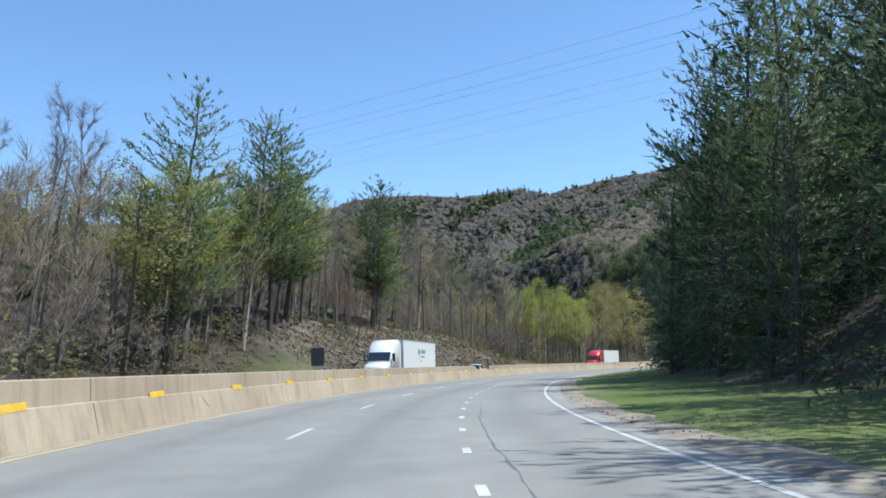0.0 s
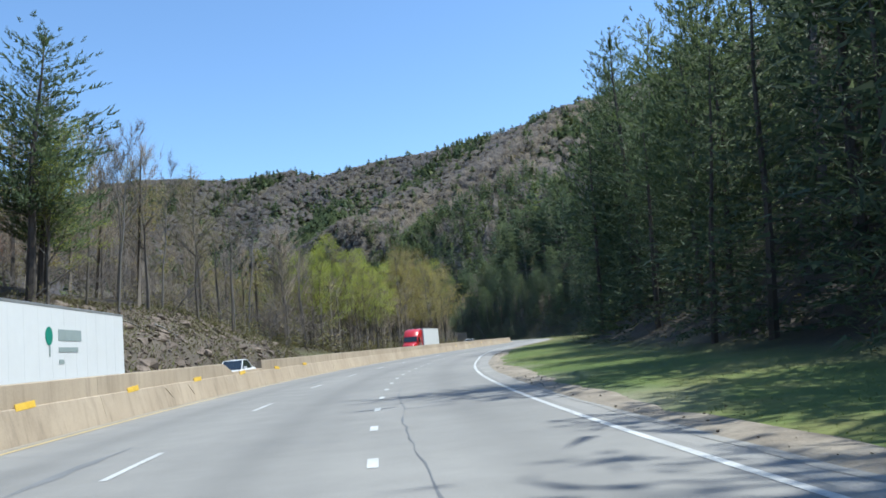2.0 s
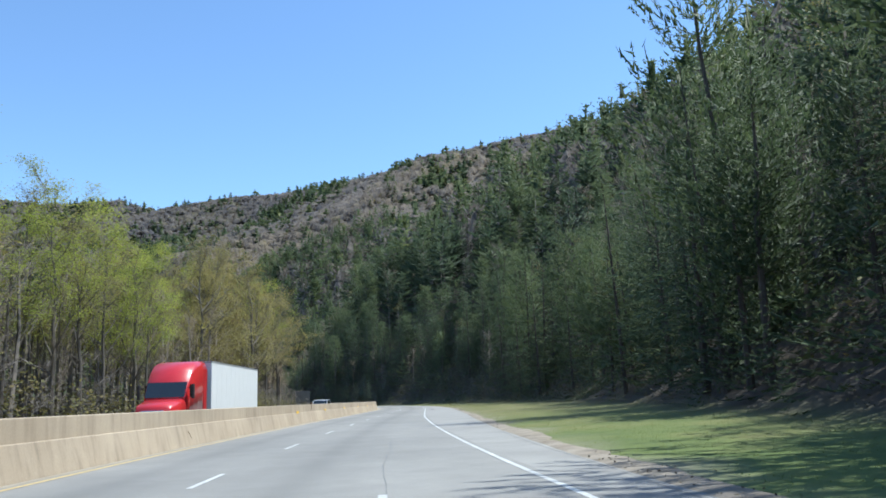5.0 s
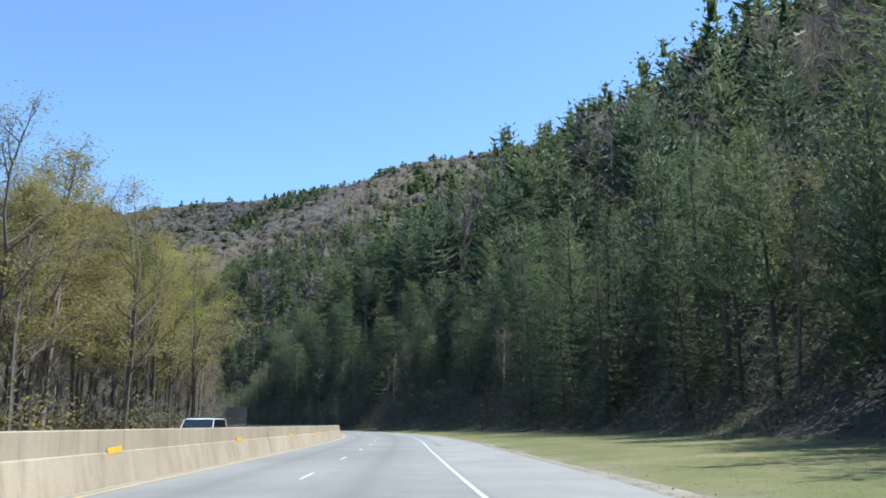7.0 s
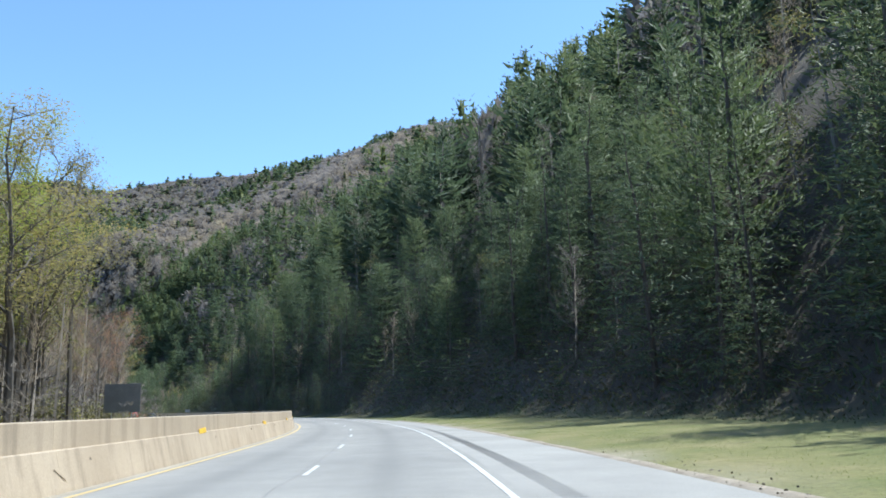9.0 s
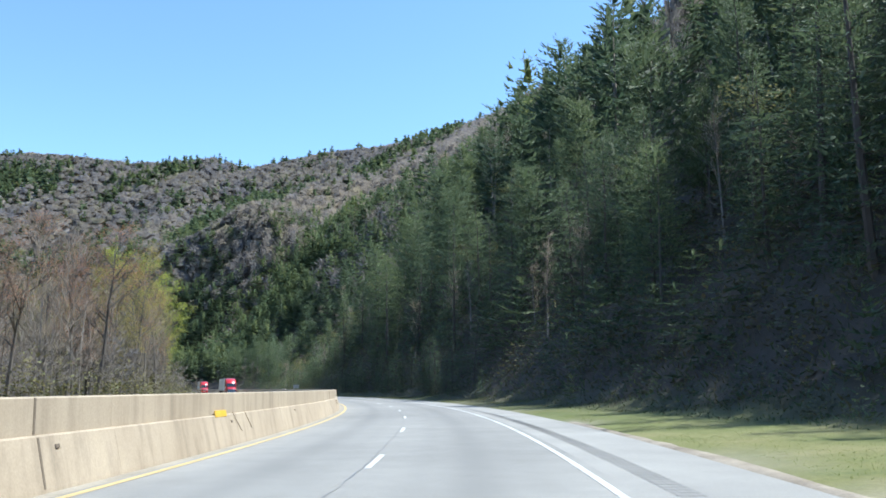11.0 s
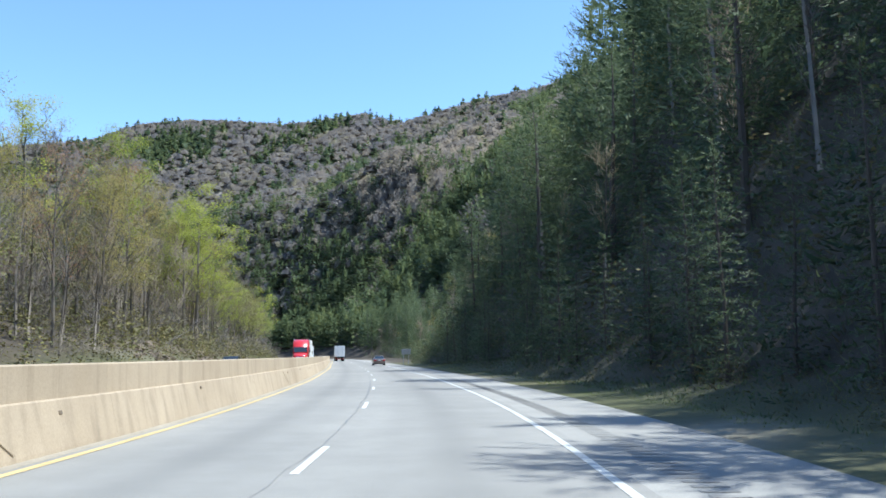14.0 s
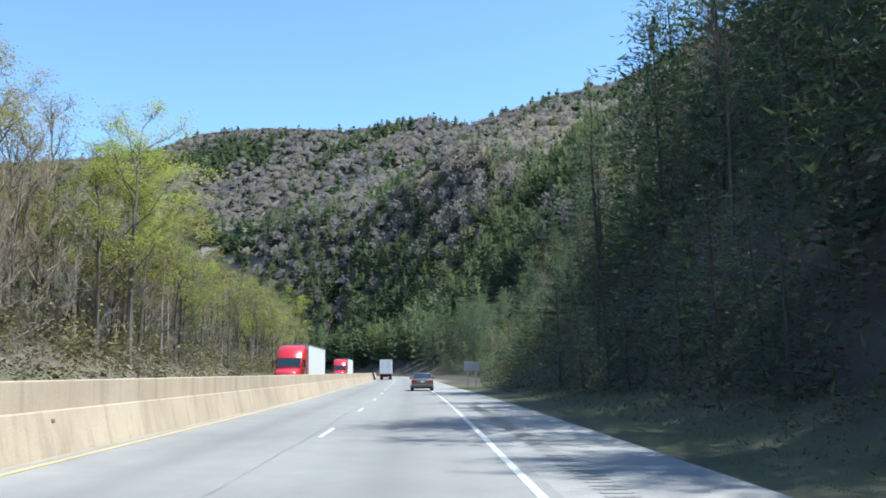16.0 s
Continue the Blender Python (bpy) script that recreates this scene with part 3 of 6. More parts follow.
def build_barrier():
    b = thing("median_barrier", "tan weathered concrete median barrier with raised upper wall", "barrier")
    rnd = random.Random(4)
    s, i = -44.0, 0
    while s < 700:
        e = s + SEG - rnd.choice((0.004, 0.004, 0.012))
        section("base_section", s, e, LOWER, CONCRETE, b)
        low = 94.5 < s + SEG / 2 < 104.5
        section("upper_section", s + 0.001, e - 0.001, BROKEN if low else UPPER, CONCRETE, b)
        s += SEG
    # the wall slopes down to its broken length
    s0, s1 = 94.99, 96.6
    v = []
    for s, prof in ((s0 + 0.002, UPPER), (s1, BROKEN)):
        for u, z in prof:
            x, y = at(s, u * (1.0 if prof is UPPER else 1.001))
            v.append((float(x), float(y), z))
    m = len(UPPER)
    f = [tuple(range(m))[::-1], tuple(range(m, 2 * m))] + [(j, (j + 1) % m, m + (j + 1) % m, m + j) for j in range(m)]
    link_mesh("sloped_end", v, f, CONCRETE, b)
    # yellow reflector plates along the bend
    spots = [15.9 + 7.47 * k for k in range(14)] + [199.5 + 15.2 * k for k in range(9)]
    for s in spots:
        x, y = at(s, -0.643)
        bm = bmesh.new()
        box(bm, -0.012, 0.012, -0.52, 0.52, -0.085, 0.085, 0.006, 1)
        box(bm, -0.03, -0.005, -0.12, 0.06, -0.13, -0.06)
        r = part("reflector", bm, REFLECTOR, b, "yellow barrier reflector")
        r.matrix_basis = pose(float(x), float(y), 0.855, rnd.uniform(-3, 3), -8, heading(s))
    # dark vertical joints down both faces
    for s in (19.4, 122.0, 237.3, 311.8, 348.9, 380.3):
        for u, z, half, tip in ((-0.5475, 0.43, 0.375, -13.3), (-0.7075, 1.10, 0.27, -1.6)):
            x, y = at(s, u)
            bm = box(bmesh.new(), -0.02, 0.004, -0.028, 0.028, -half, half)
            r = part("joint", bm, JOINT, b, "dark expansion joint")
            r.matrix_basis = pose(float(x), float(y), z, 0, tip, heading(s))
    # scuffs left by wheels and small drain holes on the lower face
    lean = math.degrees(math.atan2(0.175, 0.74))
    for s in (28, 47, 63, 88, 146, 171, 245.4, 262, 323.5, 355.5, 371, 390.3, 420):
        for _ in range(rnd.choice((1, 1, 2))):
            ss, z = s + rnd.uniform(-1.5, 1.5), rnd.uniform(0.25, 0.6)
            x, y = at(ss, -0.45 - (z - 0.06) * 0.2365 + 0.004)
            bm = box(bmesh.new(), -0.006, 0.006, -rnd.uniform(0.2, 0.55), rnd.uniform(0.1, 0.4), -0.006, 0.006)
            r = part("scuff", bm, SCUFF, b, "dark tyre scuff")
            r.matrix_basis = pose(float(x), float(y), z, 0, 0, heading(ss)) @ pose(0, 0, 0, 0, -lean, 0) @ pose(0, 0, 0, rnd.uniform(-44, -28), 0, 0)
    for k in range(20):
        s = 266 + 9.6 * k + rnd.uniform(-2, 2)
        x, y = at(s, -0.595)
        bm = box(bmesh.new(), -0.03, 0.02, -0.06, 0.06, -0.035, 0.035, 0.01, 1)
        r = part("drain_hole", bm, JOINT, b, "small dark drain hole")
        r.matrix_basis = pose(float(x), float(y), rnd.uniform(0.55, 0.68), 0, -lean, heading(s))


build_barrier()


def rusty_bracket(s):
    """A bent steel strap over the barrier's top with a small box on its end."""
    x, y = at(s, -0.7)
    t = thing("rusty_bracket", "small rusted steel bracket clamped over the concrete barrier", "bracket", "", pose(float(x), float(y), 0, 0, 0, heading(s)))
    part("strap", box(bmesh.new(), 0.0, 0.02, -0.06, 0.06, 0.95, 1.40, 0.006, 1), RUST, t)
    bm = box(bmesh.new(), -0.34, 0.02, -0.07, 0.07, 1.388, 1.41, 0.006, 1)
    part("clamp", box(bm, -0.34, -0.315, -0.07, 0.07, 1.2, 1.40, 0.004, 1), RUST, t)
    part("box", box(bmesh.new(), -0.1, 0.08, 0.0, 0.26, 1.412, 1.56, 0.02, 2), RUST, t, "rusted box")


rusty_bracket(206.6)


# ================= trees =================
def unit(a):
    return a / np.maximum(np.linalg.norm(a, axis=-1, keepdims=True), 1e-9)


def blades(origin, way, length, width, rs):
    """One thin triangle for each origin, pointing along way."""
    n = len(origin)
    side = unit(np.cross(way, unit(rs.normal(size=(n, 3))))) * (np.broadcast_to(width, (n,)) / 2)[:, None]
    tip = origin + way * np.broadcast_to(length, (n,))[:, None]
    return np.stack([origin - side, origin + side, tip], 1)


def cards(origin, size, rs, flat=0.4):
    """Small four-cornered leaves as pairs of triangles."""
    n = len(origin)
    a = unit(rs.normal(size=(n, 3)) * (1, 1, flat)) * (np.broadcast_to(size, (n,)) / 2)[:, None]
    b = unit(np.cross(a, rs.normal(size=(n, 3)))) * (np.broadcast_to(size, (n,)) * 0.33)[:, None]
    t1 = np.stack([origin - a, origin + b, origin + a], 1)
    t2 = np.stack([origin - a, origin + a, origin - b], 1)
    return np.concatenate([t1, t2])


def tube(points, radii, sides=6):
    """Triangles of a tapering tube."""
    p = np.asarray(points, float)
    tris, rings = [], []
    for i, (c, r) in enumerate(zip(p, radii)):
        w = unit(p[min(i + 1, len(p) - 1)] - p[max(i - 1, 0)])
        a = unit(np.cross(w, (0.3, 1, 0.1)))
        b = np.cross(w, a)
        th = np.arange(sides) * 2 * np.pi / sides
        rings.append(c + r * (np.cos(th)[:, None] * a + np.sin(th)[:, None] * b))
    for q0, q1 in zip(rings[:-1], rings[1:]):
        for j in range(sides):
            k = (j + 1) % sides
            tris += [(q0[j], q0[k], q1[k]), (q0[j], q1[k], q1[j])]
    return np.array(tris)


def soup(name, tris, mat, parent=None, tone=None, soft=None):
    """A mesh from loose triangles; tone is one number and soft one shading direction for each."""
    tris = np.array(tris, np.float32).reshape(-1, 3, 3)
    n = len(tris)
    if soft is not None:
        face = unit(np.cross(tris[:, 1] - tris[:, 0], tris[:, 2] - tris[:, 0]))
        back = (face * soft).sum(1) < 0
        tris[back] = tris[back][:, ::-1]
        face[back] *= -1
        soft = unit(0.8 * soft + 0.45 * face)
    me = bpy.data.meshes.new(name)
    me.vertices.add(3 * n)
    me.vertices.foreach_set("co", tris.ravel())
    me.loops.add(3 * n)
    me.loops.foreach_set("vertex_index", np.arange(3 * n, dtype=np.int32))
    me.polygons.add(n)
    me.polygons.foreach_set("loop_start", np.arange(0, 3 * n, 3, dtype=np.int32))
    if tone is not None:
        me.attributes.new("tone", "FLOAT", "POINT").data.foreach_set("value", np.repeat(tone, 3).astype(np.float32))
    if soft is not None:
        me.attributes.new("custom_normal", "FLOAT_VECTOR", "POINT").data.foreach_set("vector", np.repeat(soft, 3, 0).astype(np.float32).ravel())
    me.materials.append(mat)
    me.update(calc_edges=True)
    ob = new(name, me)
    ob.parent = parent
    return ob


def outward(tris, heart=0.5):
    """Directions away from a tree's heart, leaning upwards."""
    c = tris.mean(1)
    h = max(float(c[:, 2].max()), 1e-6)
    r = max(float(np.hypot(c[:, 0], c[:, 1]).max()), 1e-6)
    return unit(np.stack([c[:, 0] / r, c[:, 1] / r, (c[:, 2] / h - heart) * 0.9 + 0.5], 1))


def bough(root, a, length, rise, curve, joints, fan, slim, lift, rs, tufts=1, least=0.3, full=1.0):
    """A feathered branch: side sprigs along a bowed spine, each one blade or a row of needle tufts."""
    q = np.repeat(np.linspace(0.2, 1.0, joints), fan * 2)
    n = len(q)
    out, side = np.array([np.cos(a), np.sin(a), 0.0]), np.array([-np.sin(a), np.cos(a), 0.0])
    o = root + (q * length)[:, None] * (out + (0, 0, rise)) + (q ** 2 * length * curve)[:, None] * np.array([0, 0, 1.0])
    sg = np.where(np.arange(n) % 2, 1.0, -1.0) * rs.uniform(0.35, 1.15, n) * (1.15 - 0.8 * q)
    w = unit(out * 0.8 + sg[:, None] * side + np.stack([0 * q, 0 * q, rise + 2 * curve * q + lift * rs.uniform(0, 1, n)], 1) + rs.normal(0, 0.14, (n, 3)))
    ln = length * (0.16 + 0.34 * np.sin(np.pi * np.clip(0.15 + 0.75 * q, 0, 1))) * rs.uniform(0.65, 1.2, n)
    ln = ln * full
    if tufts > 1:
        f = np.tile(np.linspace(0.05, 0.95, tufts), n)
        ln = np.repeat(ln, tufts)
        way = np.repeat(w, tufts, 0)
        o = np.repeat(o, tufts, 0) + way * (f * ln)[:, None] + rs.normal(0, least / 6, (len(f), 3))
        w = unit(way + rs.normal(0, 0.5, (len(f), 3)) + (0, 0, lift * 0.5))
        ln = np.clip(ln * 0.36, least, 2.2 * least) * rs.uniform(0.7, 1.3, len(f))
    return blades(o - w * (0.12 * ln)[:, None], w, ln, ln * slim * rs.uniform(0.7, 1.3, len(ln)), rs)


def conifer(h, seed, low=0.25, reach=0.2, whorls=20, arms=5, joints=5, fan=3, slim=0.14, rise=0.1, curve=0.15, lift=0.3, ragged=0.4, blunt=0.75, tufts=4, least=0.3):
    """Trunk and needle triangles of a pine or hemlock."""
    rs = np.random.RandomState(seed)
    zs = np.linspace(0, h, 7)
    bend = np.cumsum(rs.normal(0, 0.010 * h, (7, 2)), 0) * np.linspace(0, 1, 7)[:, None]
    trunk = np.column_stack([bend, zs])
    wood = [tube(trunk, np.linspace(0.0125 * h, 0.02, 7))]
    leaf = []
    lop = rs.uniform(0, 6.28)
    for k in range(whorls):
        t = min(max(low + (0.985 - low) * (k + rs.uniform(-0.35, 0.35)) / (whorls - 1), low), 0.985)
        up = (t - low) / (1 - low)
        wide = h * reach * (1 - up) ** blunt * (0.6 + 0.4 * min(1, up * 4)) * rs.uniform(1 - ragged * 0.6, 1.1) + 0.025 * h
        a0 = rs.uniform(0, 6.28)
        for j in range(arms if up < 0.9 else 4):
            if rs.uniform() < ragged * 0.35:
                continue
            a = a0 + j * 6.28 / arms + rs.uniform(-0.45, 0.45)
            ln = wide * rs.uniform(1 - ragged, 1 + ragged * 0.5) * (1 + 0.2 * np.cos(a - lop))
            c = np.array([np.interp(t * h, zs, trunk[:, 0]), np.interp(t * h, zs, trunk[:, 1]), t * h + rs.uniform(-0.012, 0.012) * h])
            r = rise + 0.55 * up ** 2 + rs.uniform(-0.12, 0.12)
            end = c + ln * np.array([np.cos(a), np.sin(a), r]) * 0.8
            wood.append(blades(c[None], unit(end - c)[None], np.linalg.norm(end - c), 0.05 * (1 - up) + 0.025, rs))
            leaf.append(bough(c, a, ln, r, curve, max(2, int(joints * (0.45 + 0.55 * (1 - up)))), fan, slim, lift, rs, tufts, least))
    leaf.append(blades(np.repeat(np.array([[*trunk[-1, :2], h * 0.94]]), 7, 0), unit(rs.normal(0, 0.22, (7, 3)) + (0, 0, 1)), 0.055 * h, 0.012 * h, rs))
    return np.concatenate(wood), np.concatenate(leaf)


def broadleaf(h, seed, spread=0.28, low=0.35, limbs=14, boughs=6, twigs=6, leaves=0, leaf=0.22, thin=1.0, rise=0.5, fine=0.035):
    """Trunk, limbs and twigs, and leaf triangles, of a leaf-losing tree in spring."""
    rs = np.random.RandomState(seed)
    zs = np.linspace(0, h * 0.93, 8)
    bend = np.cumsum(rs.normal(0, 0.014 * h, (8, 2)), 0) * np.linspace(0, 1, 8)[:, None]
    trunk = np.column_stack([bend, zs])
    wood = [tube(trunk, np.linspace(0.0115 * h, 0.02, 8) * thin)]
    twig, leafs = [], []
    for k in range(limbs):
        t = low + (0.92 - low) * (k + rs.uniform(0, 1)) / limbs
        c = np.array([np.interp(t * h, zs, trunk[:, i]) for i in (0, 1)] + [t * h])
        a = rs.uniform(0, 6.28)
        up = (t - low) / (1 - low)
        ln = h * spread * (1.05 - 0.75 * up) * rs.uniform(0.6, 1.15)
        w = np.array([np.cos(a), np.sin(a), rs.uniform(rise, rise * 1.5 + 0.4)])
        q = np.linspace(0, 1, 4)[:, None]
        limb = c + q * ln * w + q ** 2 * np.array([0, 0, 0.25 * ln]) + np.cumsum(rs.normal(0, 0.09 * ln, (4, 3)), 0) * q
        wood.append(tube(limb, np.linspace(0.045 + 0.05 * (1 - up), 0.012, 4) * thin, 3))
        for b in range(boughs):
            f = 0.25 + 0.75 * (b + rs.uniform(0, 1)) / boughs
            o = np.array([np.interp(f, q[:, 0], limb[:, i]) for i in range(3)])
            bw = unit(w + rs.normal(0, 0.7, 3) + (0, 0, 0.35))
            bl = ln * rs.uniform(0.28, 0.5)
            e = o + bw * bl + (0, 0, 0.12 * bl)
            wood.append(tube([o, e], [0.022 * thin, 0.006], 3))
            n = twigs
            if n:
                ff = rs.uniform(0.15, 1.0, n)[:, None]
                to = o + ff * (e - o)
                tw = unit(bw + rs.normal(0, 0.75, (n, 3)) + (0, 0, 0.3))
                twig.append(blades(to, tw, rs.uniform(0.5, 1.3, n) * (0.035 * h + 0.25), fine, rs))
                if leaves:
                    ends = np.repeat(to + tw * 0.6, leaves, 0) + rs.normal(0, 0.42, (n * leaves, 3)) * (1.15, 1.15, 0.5)
                    leafs.append(cards(ends, leaf * rs.uniform(0.7, 1.4, len(ends)), rs)[:len(ends)])
    crown = np.concatenate(twig) if twig else np.zeros((0, 3, 3))
    return np.concatenate(wood), crown, (np.concatenate(leafs) if leafs else np.zeros((0, 3, 3)))


def pine_thing(h, seed, kind, label, **kw):
    wood, leaf = conifer(h, seed, **kw)
    t = thing("pine_tree" if kind == "pine" else "hemlock_tree", label, "tree", "evergreens by the road")
    tr = soup("trunk", wood, PINE_BARK, t)
    soup("crown", leaf, NEEDLES if kind == "pine" else HEMLOCK, t, None, outward(leaf, 0.3))
    return t


def leaf_thing(h, seed, name, label, mat, bark=BARK, group="leafless and budding trees", **kw):
    wood, twig, leaf = broadleaf(h, seed, **kw)
    t = thing(name, label, "tree", group)
    soup("trunk", wood, bark, t)
    if len(leaf):
        soup("crown", leaf, mat, t, None, outward(leaf))
        soup("twig_mass", twig, TWIG, t)["kind"] = "stuff"
    else:
        soup("crown", twig, mat, t)
    return t


PROTO = {
    "pine": [pine_thing(22, 11 + i, "pine", "tall dark green white pine with layered upturned branches", low=0.16 + 0.08 * i, reach=0.2, blunt=0.6, whorls=20, arms=7, joints=6, fan=1, tufts=9, least=0.2, slim=0.3, rise=0.12, curve=0.22, lift=0.55, ragged=0.42) for i in range(3)],
    "hemlock": [pine_thing(20, 31 + i, "hemlock", "dense dark hemlock at the shaded wood's edge", low=0.05, reach=0.19, whorls=24, arms=6, joints=5, fan=1, tufts=4, slim=0.24, rise=0.05, curve=-0.16, lift=0.12, ragged=0.35) for i in range(3)],
    "bare": [leaf_thing(20, 51 + i, "bare_tree", "leafless grey-brown tree with fine upright twigs", TWIG, PALE_BARK if i % 2 else BARK, limbs=13, boughs=6, twigs=20, low=0.42, spread=0.13, rise=1.0, fine=0.02, thin=0.68) for i in range(4)],
    "bud": [leaf_thing(20, 71 + i, "budding_tree", "tree with fresh yellow-green spring leaves", BUDS, BARK, limbs=15, boughs=5, twigs=4, leaves=26, leaf=0.19, low=0.18, spread=0.24) for i in range(4)],
    "gold": [leaf_thing(20, 81 + i, "golden_tree", "tree with fresh golden-green spring leaves", GOLD_BUDS, BARK, limbs=15, boughs=5, twigs=4, leaves=26, leaf=0.19, low=0.18, spread=0.24) for i in range(3)],
    "olive": [leaf_thing(19, 91 + i, "olive_tree", "half-leafed tree with dull olive buds", DULL_BUDS, BARK, limbs=14, boughs=6, twigs=5, leaves=8, leaf=0.17, low=0.28, spread=0.2) for i in range(2)],
    "red": [leaf_thing(18, 101 + i, "red_budding_tree", "leafless tree hazed with reddish buds", RED_TWIG, BARK, limbs=14, boughs=6, twigs=7, leaves=8, leaf=0.11, low=0.25, spread=0.2, rise=0.7) for i in range(2)],
}
PROTO_H = {"pine": 22, "hemlock": 20, "bare": 20, "bud": 20, "gold": 20, "olive": 19, "red": 18}
_used = set()
tree_rs = random.Random(21)


def lean_at(s):
    return 4.0 * max(0.0, min(1.0, (190 - s) / 90))


def plant(kind, s, u, h, z=None):
    i = tree_rs.randrange(len(PROTO[kind]))
    p = PROTO[kind][i]
    x, y = at(s, u)
    x, y = float(x), float(y)
    g = float(ground_at(x, y)) - 0.15
    k = h / PROTO_H[kind]
    m = pose(x, y, g, tree_rs.uniform(-1.5, 1.5), lean_at(s) + tree_rs.uniform(-1.5, 1.5), 0) @ pose(0, 0, 0, 0, 0, tree_rs.uniform(0, 360))
    wide = k * (1.5 if kind == "red" and h < 8 else tree_rs.uniform(1.1, 1.45) if kind == "pine" and u < 0 else tree_rs.uniform(0.85, 1.2))
    if (kind, i) not in _used:
        _used.add((kind, i))
        t = p
    else:
        t = copy_thing(p, Matrix.Identity(4))
    t.matrix_basis = m @ Matrix.Diagonal((wide, wide, k, 1))
    return t


# left of the road, from the first bend to the far rock bank
LEFT_STANDS = [
    (38, "bare", 17), (41, "olive", 13), (44, "bare", 18), (47, "olive", 13), (50, "bare", 21), (54, "bare", 22), (57, "olive", 14), (60, "olive", 16), (64, "bud", 19), (67, "bud", 21.5), (69, "pine", 29), (72, "bud", 20),
    (75, "olive", 14), (78, "bud", 18), (82, "pine", 27), (84, "bare", 15), (87, "pine", 28), (90, "bud", 22), (93, "pine", 23), (97, "bare", 18), (101, "bare", 18), (105, "bare", 17), (109, "olive", 15), (92, "bud", 23), (95, "bud", 20), (66, "olive", 15), (74, "bud", 16), (80, "bud", 20), (85, "bud", 17), (121, "pine", 23), (104, "red", 9), (107, "red", 10), (109, "red", 8),
    (112, "bare", 19), (117, "pine", 28), (119, "bud", 18), (123, "pine", 19), (127, "bare", 18), (131, "bare", 19), (135, "bare", 18), (139, "olive", 16), (143, "bare", 17),
]


def build_left_trees():
    r = random.Random(8)
    for s, kind, h in LEFT_STANDS:
        plant(kind, s + 2, -23.5 - r.uniform(0, 3), h * (1.05 if s > 96 and kind in ("bare", "olive") else 0.85 if s > 86 else 0.93))
    for s, u, kind, h in ((464, -23, "gold", 18), (470, -22, "gold", 19), (478, -25, "bud", 25), (508, -22.5, "bud", 21), (514, -21.5, "bud", 27), (519, -23, "bud", 24), (530, -21.5, "bud", 18), (538, -20.5, "bud", 14),
                          (546, -25, "hemlock", 17), (555, -20.5, "olive", 17), (562, -20.5, "bud", 14), (570, -20, "olive", 15), (592, -20.5, "bud", 14), (600, -20, "bud", 13)):
        plant(kind, s, u, h)
    for s, u, h in ((104, -21.5, 6.5), (107.5, -20.8, 7.0), (110, -22.5, 6.0)):
        plant("red", s, u, h)
    s = 148.0
    while s < 640:
        c = r.random()
        if s < 186:
            kind, h = ("bare" if c < 0.7 else "olive"), r.uniform(15, 20)
        elif s < 335:
            kind, h = (("gold" if s > 246 and c < 0.42 else "bud") if c < 0.58 else "olive" if c < 0.85 else "red" if c < 0.9 else "gold"), r.uniform(16, 22) + (5 if 252 < s < 330 else 0)
        elif s < 372:
            kind, h = ("red" if c < 0.45 else "bare"), r.uniform(11, 14)
        elif s < 396:
            kind, h = ("red" if c < 0.5 else "olive" if c < 0.66 else "bare"), r.uniform(13, 17)
        elif s < 455:
            kind, h = ("red" if c < 0.5 else "gold" if c < 0.62 else "bare" if c < 0.8 else "olive"), r.uniform(12, 19)
        elif s < 560:
            kind, h = (("red" if c < 0.6 else "olive") if 473 < s < 492 else "bud" if c < 0.34 else "gold" if c < 0.56 else "olive" if c < 0.76 else "bare" if c < 0.86 else "red"), r.uniform(17, 24)
        else:
            kind, h = ("bud" if c < 0.25 else "olive" if c < 0.6 else "bare"), r.uniform(14, 20)
        plant(kind, s, -20 - r.uniform(0, 8) - (4 if 450 < s < 560 else 0), h)
        if 192 < s < 335:
            plant("gold" if s > 250 and r.random() < 0.7 else "bud" if r.random() < 0.6 else "olive", s + 2, -25 - r.uniform(0, 5), h * r.uniform(0.7, 0.95))
        s += r.uniform(3.0, 5.2)


